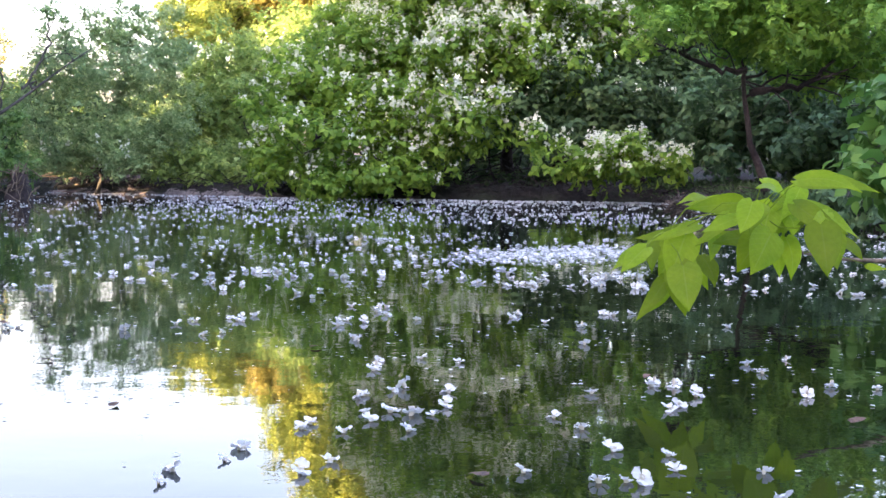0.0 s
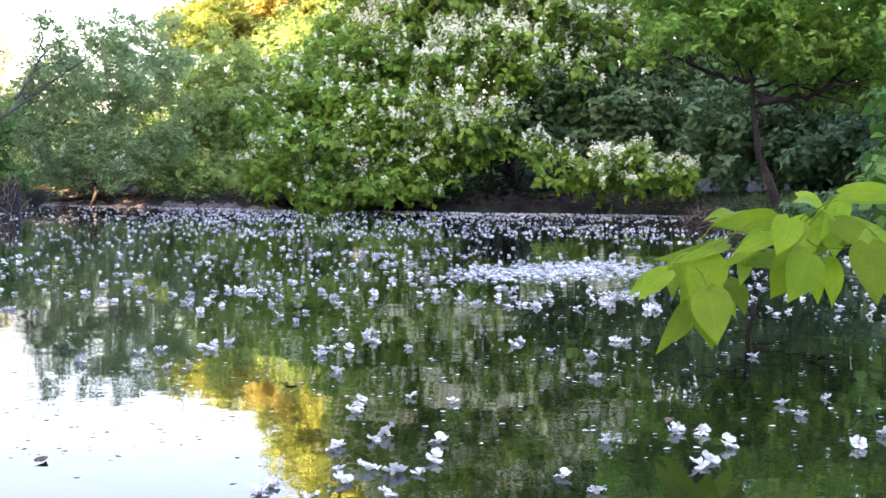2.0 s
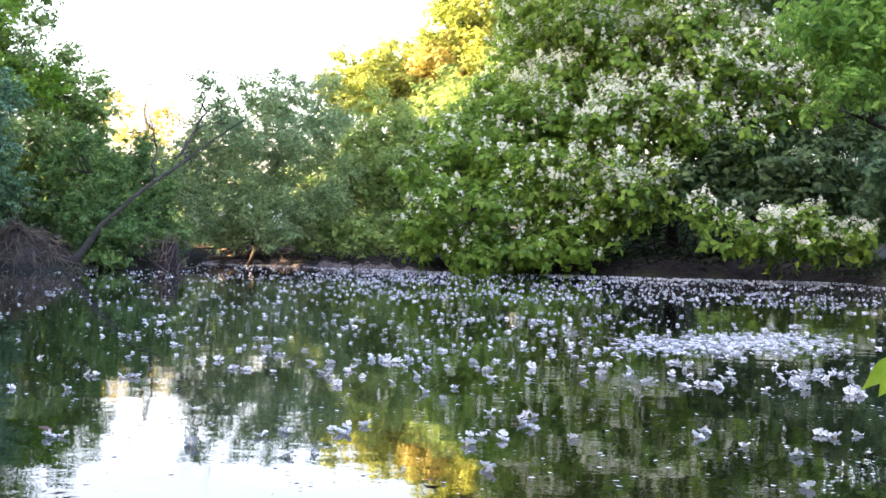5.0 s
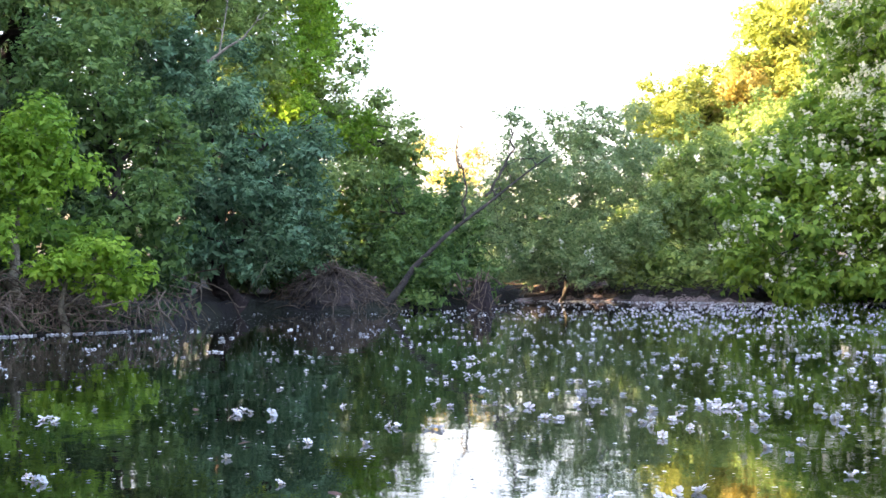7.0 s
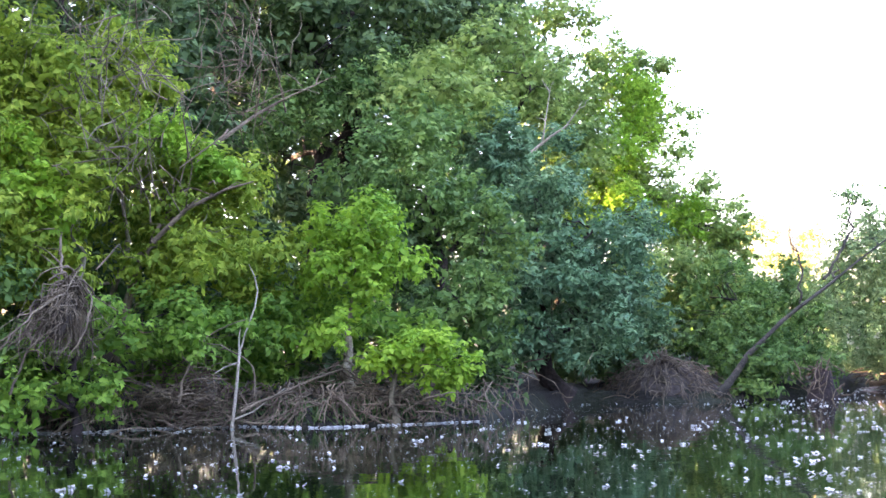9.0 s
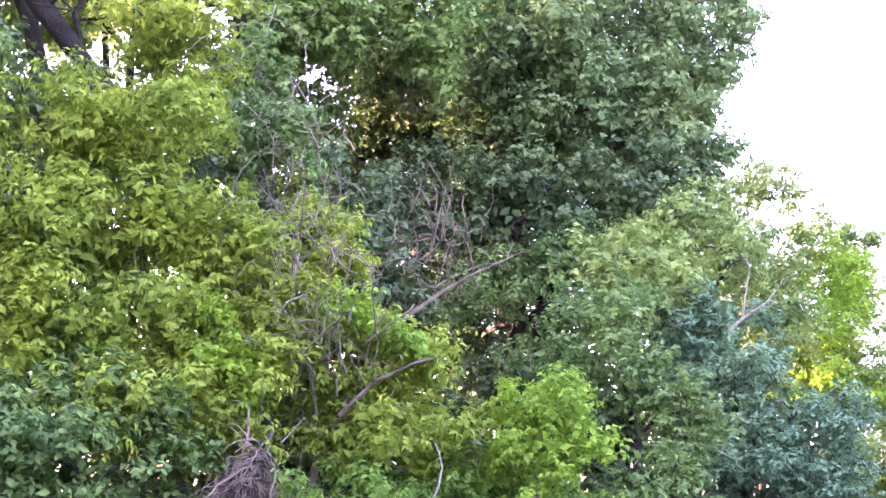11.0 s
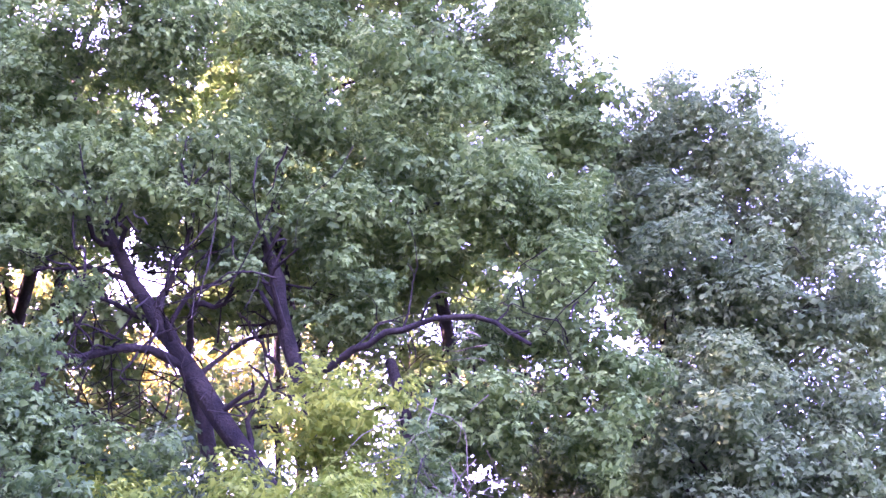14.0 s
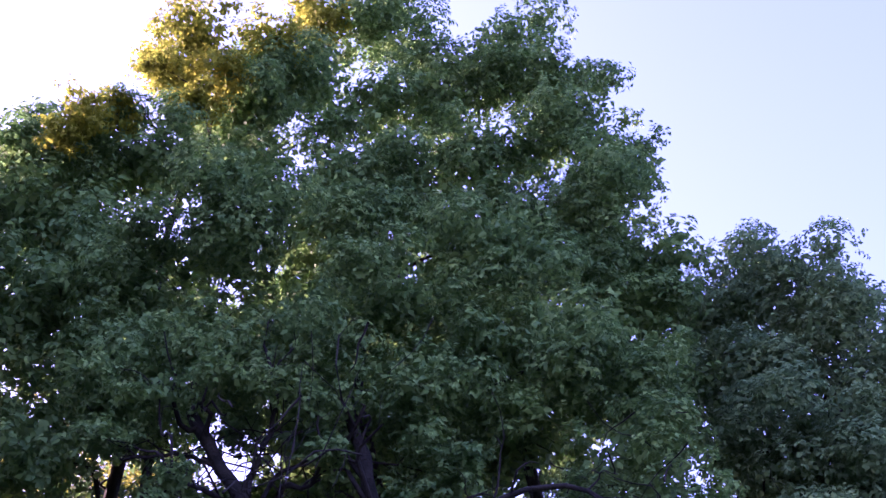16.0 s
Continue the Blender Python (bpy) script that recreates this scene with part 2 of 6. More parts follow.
def blossoms(name, at, out, mat, rng, share, florets=11, size=0.058, high=0.17):
    """White flower heads, upright cones of crowded florets, on a share of the outer sprays, in drifts over the crown."""
    patch = np.array([noise.noise(Vector(p) * 1.1) for p in at])
    pick = (rng.uniform(0, 1, len(at)) < share * np.clip(1.1 + 2.0 * patch, 0.1, 2.2)) & (out[:, 2] > -0.15)
    c, o = at[pick], out[pick]
    n = len(c)
    up = unit(o * 0.7 + np.array([0, 0, 0.9]) + rng.normal(0, 0.2, (n, 3)))
    s = rng.uniform(0, 1, (n, florets))
    tall = (high * rng.uniform(0.6, 1.25, n))[:, None, None]
    p = c[:, None] + o[:, None] * 0.08 + up[:, None] * s[..., None] * tall + rng.normal(0, 1, (n, florets, 3)) * (0.042 * (1.1 - s))[..., None]
    nor = unit(rng.normal(0, 0.7, (n, florets, 3)) + o[:, None] * 0.8 + np.array([0, -0.3, 0.3]))
    al = rng.normal(0, 1, (n, florets, 3))
    return leaf_mesh(name, p.reshape(-1, 3), nor.reshape(-1, 3), al.reshape(-1, 3), rng.uniform(0.7, 1.3, n * florets) * size, mat, 1.0, 0.15)


def wood(lobes, foot, fork, r, rng, mat, parent, twigs=5, sides=8, lean=0.05, stem=None):
    """A trunk from foot to fork; limbs that leave the trunk or an earlier limb for the heart of each lobe; thin branches to the outside."""
    line = bowed(foot, fork, rng, 11, 0.0, lean)
    if stem is not None:
        pts = np.vstack([foot, stem])
        k = np.linspace(0, len(pts) - 1, 11)
        line = np.stack([np.interp(k, np.arange(len(pts)), pts[:, c]) for c in range(3)], 1) + rng.normal(0, 0.015, (11, 3))
    v, f = tube(line, r, r * (0.6 if stem is None else 0.22), sides, rng, 0.6)
    part("trunk", mesh_of("trunk", v, f, mat, True), parent)
    nodes = [(p, r * (1 - 0.4 * k / 10)) for k, p in enumerate(line) if k > 4]
    hearts = sorted(((np.array(l[:3]), l) for l in lobes), key=lambda h: np.linalg.norm(h[0] - line[-1]))
    for heart, (x, y, z, rx, ry, rz) in hearts:
        goal = heart + np.array([0, 0, rz * 0.35])
        costs = [np.linalg.norm(p - goal) + 2.0 * max(0.0, p[2] - goal[2] + 0.2) for p, _ in nodes]
        start, thick = nodes[int(np.argmin(costs))]
        size = min(thick * 0.72, r * 0.3 + 0.012 * max(rx, rz))
        path = bowed(start, goal, rng, 9, 0.05, 0.09)
        for k in range(3, 9):
            nodes.append((path[k], size * (1 - 0.06 * k)))
        pieces = [tube(path, size, size * 0.42, 6, rng)]
        for _ in range(twigs):
            end = heart + unit(rng.normal(0, 1, 3) + np.array([0, 0, 0.3])) * np.array([rx, ry, rz]) * 0.95
            own = bowed(path[rng.integers(4, 9)], end, rng, 7, 0.05, 0.12)
            pieces.append(tube(own, size * 0.34, size * 0.07, 5))
            for _ in range(1):
                pieces.append(tube(bowed(own[rng.integers(2, 6)], end + rng.normal(0, 0.3, 3) * rx, rng, 5, 0.05, 0.12), size * 0.14, size * 0.04, 4))
        v, f = joined(pieces)
        part("limb", mesh_of("limb", v, f, mat, True), parent)


def twig_tangle(rng, at, spread, n, long, r, flat=0.35, sag=0.25):
    """Many crooked dry twigs thrown together round a place."""
    pieces = []
    for _ in range(n):
        c = np.array(at) + rng.normal(0, 0.5, 3) * np.array(spread)
        c[2] = max(c[2], at[2] - spread[2] * 0.5)
        d = unit(rng.normal(0, 1, 3) * np.array([1, 1, flat]))
        L = long * rng.uniform(0.4, 1.3)
        w = r * rng.uniform(0.5, 1.6)
        path = bowed(c - d * L / 2, c + d * L / 2, rng, 6, rng.uniform(-0.06, sag * 0.55), 0.075)
        path[:, 2] = np.maximum(path[:, 2], -0.03)
        pieces.append(tube(path, w, w * 0.35, 5))
    return joined(pieces)

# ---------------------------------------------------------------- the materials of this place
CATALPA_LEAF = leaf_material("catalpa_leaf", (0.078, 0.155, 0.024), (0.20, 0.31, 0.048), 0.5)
# Dark green: shade under boughs and in thickets goes into this leaf colour.
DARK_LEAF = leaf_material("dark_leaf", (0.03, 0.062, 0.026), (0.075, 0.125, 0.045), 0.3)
BLUE_LEAF = leaf_material("blue_green_leaf", (0.03, 0.07, 0.035), (0.075, 0.14, 0.06), 0.3)
MAPLE_LEAF = leaf_material("maple_leaf", (0.075, 0.165, 0.03), (0.185, 0.32, 0.055), 0.55)
# The next two leaf colours carry the warm gold of low sunlight.
SUN_LEAF = leaf_material("sun_gold_leaf", (0.235, 0.21, 0.055), (0.35, 0.315, 0.10), 0.6)
GOLD_LEAF = leaf_material("sunlit_gold_leaf", (0.10, 0.12, 0.014), (0.19, 0.19, 0.024), 0.58)
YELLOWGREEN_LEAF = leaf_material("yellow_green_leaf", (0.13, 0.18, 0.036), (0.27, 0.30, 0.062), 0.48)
LIGHT_LEAF = leaf_material("light_green_leaf", (0.105, 0.175, 0.05), (0.23, 0.31, 0.095), 0.45)
WILLOW_LEAF = leaf_material("willow_leaf", (0.12, 0.195, 0.088), (0.27, 0.345, 0.165), 0.42)
MID_LEAF = leaf_material("mid_green_leaf", (0.051, 0.11, 0.033), (0.137, 0.23, 0.064), 0.42)
SILVER_LEAF = leaf_material("silver_leaf", (0.05, 0.118, 0.064), (0.13, 0.23, 0.124), 0.3)
BRIGHT_LEAF = leaf_material("bright_leaf", (0.10, 0.205, 0.02), (0.215, 0.35, 0.04), 0.48)
ELDER_LEAF = leaf_material("box_elder_leaf", (0.107, 0.177, 0.022), (0.243, 0.314, 0.043), 0.45, 0.65)
# Oak leaf in the low sun: the gold light is put into the colour.
SUNLIT_OAK_LEAF = leaf_material("sunlit_oak_leaf", (0.14, 0.16, 0.012), (0.25, 0.27, 0.023), 0.5, 0.65)
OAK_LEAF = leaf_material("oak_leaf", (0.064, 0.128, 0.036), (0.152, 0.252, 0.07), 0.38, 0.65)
OAKGREY_LEAF = leaf_material("grey_oak_leaf", (0.08, 0.140, 0.058), (0.166, 0.252, 0.104), 0.4, 0.85)
BIG_LEAF = leaf_material("broad_leaf", (0.035, 0.105, 0.02), (0.085, 0.18, 0.035), 0.4)
WOODS_LEAF = leaf_material("woods_leaf", (0.03, 0.06, 0.018), (0.08, 0.12, 0.03), 0.3)
BLOSSOM = petal_material("blossom_white", (0.68, 0.70, 0.50), (0.82, 0.83, 0.68))
PETAL = petal_material("petal_white", (0.69, 0.72, 0.71), (0.84, 0.865, 0.85))
THROAT = petal_material("throat_cream", (0.70, 0.66, 0.50), (0.62, 0.56, 0.54))
WILLOW_BARK = rough_material("willow_bark", (0.028, 0.025, 0.019), (0.072, 0.064, 0.05), 5.0, 0.95, 0.8, 30.0)
BARK = rough_material("bark", (0.02, 0.014, 0.014), (0.058, 0.041, 0.04), 4.0, 0.95, 0.8, 25.0)
OAK_BARK = rough_material("oak_bark", (0.0105, 0.0084, 0.0064), (0.037, 0.029, 0.021), 3.0, 0.95, 0.9, 22.0)
PALE_BARK = rough_material("pale_bark", (0.13, 0.112, 0.074), (0.27, 0.235, 0.162), 6.0, 0.9, 0.6, 40.0)
DEAD_WHITE = rough_material("dead_white_wood", (0.26, 0.225, 0.175), (0.44, 0.40, 0.33), 8.0, 0.9, 0.4, 50.0)
DRY_WOOD = rough_material("dry_wood", (0.096, 0.073, 0.049), (0.245, 0.192, 0.134), 5.0, 0.95, 0.5, 50.0)
# Near-black wood: the shade under the far bank's overhang is in the colour.
SHADED_WOOD = rough_material("shaded_wood", (0.012, 0.009, 0.008), (0.036, 0.026, 0.022), 5.0, 0.8, 0.5, 50.0)
DEBRIS_WOOD = rough_material("debris_wood", (0.035, 0.026, 0.019), (0.15, 0.115, 0.09), 40.0, 0.95, 0.5, 90.0)
MUD = rough_material("bank_mud", (0.035, 0.026, 0.022), (0.09, 0.07, 0.06), 1.5, 0.95, 0.9, 14.0)
SAND = rough_material("bank_sand", (0.10, 0.08, 0.072), (0.24, 0.20, 0.185), 2.5, 0.95, 0.5, 30.0)
WATER = water_material()


def ground_material():
    """Mud at the water, leaf litter and grass further up, all darkened for tree shade."""
    mat = bpy.data.materials.new("bank_ground")
    nt, out = nodes_of(mat)
    r1, _ = noise_ramp(nt, 1.1, (0.011, 0.0085, 0.007), (0.018, 0.022, 0.009), 0.42, 0.6)
    r2, n2 = noise_ramp(nt, 18.0, (0.65, 0.65, 0.65), (1.3, 1.3, 1.3))
    mul = nt.nodes.new("ShaderNodeMix")
    mul.data_type, mul.blend_type = "RGBA", "MULTIPLY"
    mul.inputs["Factor"].default_value = 1.0
    nt.links.new(r1.outputs["Color"], mul.inputs["A"])
    nt.links.new(r2.outputs["Color"], mul.inputs["B"])
    p = nt.nodes.new("ShaderNodeBsdfPrincipled")
    p.inputs["Roughness"].default_value = 0.95
    nt.links.new(mul.outputs["Result"], p.inputs["Base Color"])
    bp = nt.nodes.new("ShaderNodeBump")
    bp.inputs["Strength"].default_value, bp.inputs["Distance"].default_value = 0.8, 0.05
    nt.links.new(n2.outputs["Fac"], bp.inputs["Height"])
    nt.links.new(bp.outputs[0], p.inputs["Normal"])
    nt.links.new(p.outputs[0], out.inputs[0])
    return mat


GROUND = ground_material()

# ---------------------------------------------------------------- pond and banks
# bearing (to the left) and distance of the waterline, seen from the standing place
SHORE = [(-180, 5.0), (-120, 5.0), (-80, 6.0), (-45, 6.8), (-30, 7.0), (-20.5, 7.2), (-19.5, 12.0), (-18, 13.5), (-15, 17.0), (-13.5, 18.2), (-11, 21.0), (-10, 22.6), (-3, 23.0), (2, 23.3), (7, 23.9), (12, 25.1),
         (17.3, 27.6), (18.2, 22.6), (22.3, 20.1), (27.4, 20.8), (29.5, 17.5), (30.7, 14.5), (36, 14.1), (40.6, 14.4), (49, 14.2), (62, 13.0), (80, 10.0), (120, 5.0), (180, 5.0)]
SHORE_B = np.array([s[0] for s in SHORE], float)
SHORE_D = np.array([s[1] for s in SHORE], float)


def shore(bearing):
    return np.interp(bearing, SHORE_B, SHORE_D) + 0.18 * np.sin(np.radians(bearing) * 37) + 0.1 * np.sin(np.radians(bearing) * 83 + 1)


def ground_height(bearing, d):
    """Height of the ground: a pond bed, a short steep bank, then a slow rise."""
    s = d - shore(bearing)
    bank = 0.2 * (1 - np.exp(-np.maximum(s, 0) / 0.35)) + 0.05 * np.maximum(s, 0) ** 0.9
    return np.where(s < 0, np.maximum(-1.2, s * 0.35) - 0.02, np.minimum(bank, 2.2) - 0.02)


def polar(bearing, d):
    a = np.radians(bearing)
    return -np.sin(a) * d, np.cos(a) * d


def ground_at(x, y):
    return float(ground_height(math.degrees(math.atan2(-x, y)), math.hypot(x, y)))


def build_ground():
    brg = np.linspace(-180, 180, 721)[:-1]
    steps = np.concatenate([[-4.9, -3, -1.5, -0.8, -0.4, -0.2], np.arange(-0.1, 1.2, 0.1), [1.4, 1.7, 2.1, 2.7, 3.5, 5, 7, 10, 14, 20, 30, 50, 90, 200, 600, 2500]])
    rng = np.random.default_rng(5)
    B, S = np.meshgrid(brg, steps, indexing="ij")
    D = np.maximum(shore(B) + S, 0.05 + (S + 4.9) * 0.01)
    Z = ground_height(B, D) + rng.normal(0, 0.035, B.shape) * (S > 0.15) * (S < 40)
    X, Y = polar(B, D)
    n, m = B.shape
    i, k = np.meshgrid(np.arange(n), np.arange(m - 1), indexing="ij")
    j = (i + 1) % n
    faces = np.stack([i * m + k, i * m + k + 1, j * m + k + 1, j * m + k], -1).reshape(-1, 4)
    me = mesh_of("ground", np.stack([X, Y, Z], -1).reshape(-1, 3), faces, GROUND, True)
    tagged(new("ground", me), "muddy pond bank with leaf litter and grass, darkened for shade", "ground", kind="structure")


build_ground()


def sand_strip():
    """A narrow strip of pale sand at the far waterline."""
    rng = np.random.default_rng(6)
    brg = np.linspace(1.0, 17.2, 180)
    steps = np.array([-0.1, 0.05, 0.2, 0.4, 0.6])
    B, S = np.meshgrid(brg, steps, indexing="ij")
    wide = 0.6 + 0.5 * np.sin(B * 2.1) * np.sin(B * 0.83) + 0.2 * np.sin(B * 7.0)
    D = shore(B) + S * np.clip(wide, 0.2, 1.2) * np.clip(0.35 + (B - 5) / 8, 0.35, 1.1)
    Z = ground_height(B, D) + 0.012 + rng.normal(0, 0.006, B.shape) - 0.05 * (S == 0.6)
    X, Y = polar(B, D)
    n, m = B.shape
    i, k = np.meshgrid(np.arange(n - 1), np.arange(m - 1), indexing="ij")
    faces = np.stack([i * m + k, i * m + k + 1, (i + 1) * m + k + 1, (i + 1) * m + k], -1).reshape(-1, 4)
    tagged(new("sand_strip", mesh_of("sand_strip", np.stack([X, Y, Z], -1).reshape(-1, 3), faces, SAND, True)), "narrow strip of pale wet sand at the waterline", "sand", kind="structure")


sand_strip()
bm = bmesh.new()
bmesh.ops.create_circle(bm, cap_ends=True, radius=60, segments=64)
wm = bpy.data.meshes.new("water")
bm.to_mesh(wm)
bm.free()
wm.materials.append(WATER)
tagged(new("water", wm), "still dark pond water mirroring trees and sky", "water", kind="structure")

# ---------------------------------------------------------------- trees and shrubs
# leaf material, leaf length, width share, tufts to the square metre, leaves to a tuft, droop, size of the puffs, bark
CATALPA = (CATALPA_LEAF, 0.13, 0.68, 34, 5, 0.5, 0.30, BARK)
DARKGREEN = (DARK_LEAF, 0.12, 0.66, 29, 5, 0.35, 0.34, BARK)
BLUEGREEN = (BLUE_LEAF, 0.12, 0.66, 34, 5, 0.4, 0.32, BARK)
MAPLE = (MAPLE_LEAF, 0.11, 0.6, 40, 5, 0.15, 0.30, BARK)
BIGLEAF = (BIG_LEAF, 0.085, 0.8, 60, 4, 0.45, 0.42, BARK)
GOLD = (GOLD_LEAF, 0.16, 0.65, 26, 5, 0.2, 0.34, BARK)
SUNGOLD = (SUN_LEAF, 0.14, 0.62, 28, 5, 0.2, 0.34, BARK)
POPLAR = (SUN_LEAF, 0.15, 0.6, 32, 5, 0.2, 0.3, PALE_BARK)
YELLOWGREEN = (YELLOWGREEN_LEAF, 0.125, 0.64, 32, 5, 0.3, 0.32, BARK)
LIGHTGREEN = (LIGHT_LEAF, 0.105, 0.6, 38, 5, 0.3, 0.28, BARK)
TALLGREEN = (LIGHT_LEAF, 0.085, 0.6, 48, 5, 0.35, 0.3, BARK)
WILLOW = (WILLOW_LEAF, 0.08, 0.45, 58, 6, 0.25, 0.28, WILLOW_BARK)
MIDGREEN = (MID_LEAF, 0.08, 0.6, 52, 5, 0.35, 0.32, BARK)
FOOTGREEN = (MAPLE_LEAF, 0.075, 0.6, 56, 5, 0.35, 0.32, BARK)
SILVER = (SILVER_LEAF, 0.085, 0.48, 62, 6, 0.1, 0.28, BARK)
BRIGHT = (BRIGHT_LEAF, 0.07, 0.62, 80, 6, 0.35, 0.36, PALE_BARK)
BOXELDER = (ELDER_LEAF, 0.085, 0.52, 60, 5, 0.75, 0.32, PALE_BARK)
OAK = (OAK_LEAF, 0.11, 0.66, 39, 5, 0.3, 0.46, OAK_BARK)
BACKOAK = (OAK_LEAF, 0.17, 0.7, 16, 5, 0.3, 0.33, OAK_BARK)
SUNLITOAK = (SUNLIT_OAK_LEAF, 0.115, 0.66, 36, 5, 0.25, 0.28, OAK_BARK)
OAKGREY = (OAKGREY_LEAF, 0.112, 0.66, 35, 5, 0.3, 0.4, OAK_BARK)
SEED = [100]


def plant(name, foot, fork, r, heads, kind, label, blossom=0.0, sparse=1.0, twigs=5, stem=None, core=0.85):
    """A tree or shrub: trunk, limbs and a crown of leaf sprays over its heads (x, y, z, half width, half height)."""
    SEED[0] += 1
    rng = np.random.default_rng(SEED[0])
    mat, size, width, dens, leaves, droop, share, bark = kind
    lobes = [(x, y, z, 1.12 * w, 0.95 * w, 1.12 * h) for x, y, z, w, h in heads]
    foot = (foot[0], foot[1], ground_at(foot[0], foot[1]) - 0.05)
    root = thing(name, foot, label, "shrub" if "shrub" in name else "tree")
    wood(lobes, foot, fork, r, rng, bark, root, twigs, stem=stem)
    me, at, out = foliage("crown", lobes, mat, rng, dens * sparse, leaves, size, width, droop, share, fine=mat is BIG_LEAF, core=core, inner=min(1.0, 0.15 + 0.85 * sparse))
    part("crown", me, root, kind="stuff")
    if blossom:
        part("blossom", blossoms("blossom", at, out, BLOSSOM, rng, blossom), root, "white flower heads", kind="stuff")
    return root


# ---------------------------------------------------------------- the near catalpa bough: its broad leaves
LEAVES = []


def bough_leaf(stalk, tip, wide):
    LEAVES.append((np.array(stalk), np.array(tip), wide))


def heart_leaf(stalk, tip, wide, rng, eye=(0.0, 0.3, 0.55)):
    """A heart-shaped blade with a folded midrib and a drawn-out tip, bent along its length, its edge gently waved; also how far each place lies across and along the blade."""
    across = np.array([-1.0, -0.7, -0.35, 0.0, 0.35, 0.7, 1.0])
    n, m = 13, len(across)
    along = tip - stalk
    L = np.linalg.norm(along)
    along = along / L
    face = unit(np.array(eye) - stalk) * 0.95 + np.array([0, 0, 0.55]) + rng.normal(0, 0.18, 3)
    face = unit(face - along * np.dot(face, along))
    side = np.cross(face, along)
    s = np.linspace(0, 1, n)
    half = wide * 0.5 * np.interp(s, [0, 0.05, 0.14, 0.25, 0.38, 0.55, 0.7, 0.82, 0.9, 0.96, 1.0], [0.3, 0.72, 0.95, 1.0, 0.98, 0.82, 0.58, 0.34, 0.18, 0.07, 0.0])
    back = np.interp(s, [0, 0.12, 0.25], [-0.11, -0.05, 0.0]) * L
    bend = -0.18 * L * s ** 2 * rng.uniform(0.2, 1.3)
    curl = rng.uniform(-0.06, 0.1) * L * np.sin(s * np.pi)
    fold, wave, phase = rng.uniform(0.05, 0.28), rng.uniform(0.004, 0.014) * L * 2, rng.uniform(0, 6.28)
    q = across[None, :]
    lift = bend[:, None] + fold * half[:, None] * np.abs(q) - 0.14 * wide * q ** 2 * fold + wave * np.abs(q) ** 2 * np.sin(s[:, None] * 9 + phase + 1.5 * np.sign(q))
    verts = stalk + along * (s[:, None] * L + back[:, None] * np.abs(q))[..., None] + side * (half[:, None] * q + curl[:, None])[..., None] + face * lift[..., None]
    i, k = np.meshgrid(np.arange(n - 1), np.arange(m - 1), indexing="ij")
    faces = np.stack([i * m + k, i * m + k + 1, (i + 1) * m + k + 1, (i + 1) * m + k], -1).reshape(-1, 4)
    blade = np.stack([q + 0 * s[:, None], s[:, None] + 0 * q, 0 * s[:, None] * q], -1)
    return verts.reshape(-1, 3), faces, blade.reshape(-1, 3)


# far shore, from the open end of the pond to the sunlit bank
plant("catalpa_tree", (-1.04, 24.98, -0.03), (-1.06, 25.18, 1.75), 0.16, [
    (-2.3, 23.29, 0.88, 0.87, 0.57), (-3.01, 24.01, 1.67, 0.53, 0.3), (-2.07, 24.11, 1.9, 0.8, 0.53),
    (-1, 23.78, 1.32, 0.89, 0.68), (-1.06, 24.98, 2.77, 0.88, 0.61), (-1.86, 22.92, 0.33, 0.81, 0.22),
    (-0.51, 24.59, 2.15, 0.76, 0.65), (-0.96, 22.98, 0.44, 0.71, 0.3), (-3.13, 23.39, 0.93, 0.31, 0.26),
    (-2.55, 25.53, 2.48, 0.74, 0.44), (-1.73, 26.11, 3.10, 0.80, 0.45), (-2.89, 24.79, 1.96, 0.48, 0.30),
    (-1.90, 24.39, 1.60, 0.65, 0.37), (-1.09, 26.64, 3.73, 0.71, 0.46), (-2.22, 26.57, 3.59, 0.46, 0.27),
    (-3.52, 24.41, 1.75, 0.24, 0.12), (-3.36, 23.42, 0.71, 0.22, 0.13), (-1.43, 25.02, 2.30, 0.77, 0.48),
], CATALPA, "catalpa with fresh green leaves and scattered white blossom", blossom=0.22)
plant("catalpa_tree", (1.28, 25.37, -0.01), (1.26, 25.47, 2.23), 0.12, [
    (-0.2, 25.5, 3.43, 1.24, 0.85), (1.02, 23.98, 2.49, 1.32, 0.79), (2.26, 24.5, 3.13, 1.3, 0.76),
    (0.24, 23.2, 1.57, 0.82, 0.46), (1.25, 25.97, 4.73, 2.54, 1.16), (0.12, 26.5, 4.69, 1.53, 1.12),
    (-0.16, 23.4, 1.01, 0.41, 0.31), (3.26, 24.79, 3.17, 0.77, 0.66), (0.81, 26.99, 5.92, 2.18, 1.09),
    (1.9, 25.53, 3.89, 1.36, 0.79), (0.59, 26.19, 3.74, 1.28, 0.81), (-0.98, 25.58, 2.55, 0.79, 0.68),
    (0.08, 23.17, 1.09, 0.49, 0.23), (0.67, 23.26, 1.34, 0.53, 0.23), (-0.52, 23.26, 1.58, 0.40, 0.27),
    (-0.80, 25.25, 2.65, 0.58, 0.39), (-1.27, 27.64, 4.61, 0.85, 0.53),
], CATALPA, "flowering catalpa thick with white blossom heads over the far bank", blossom=1.7)
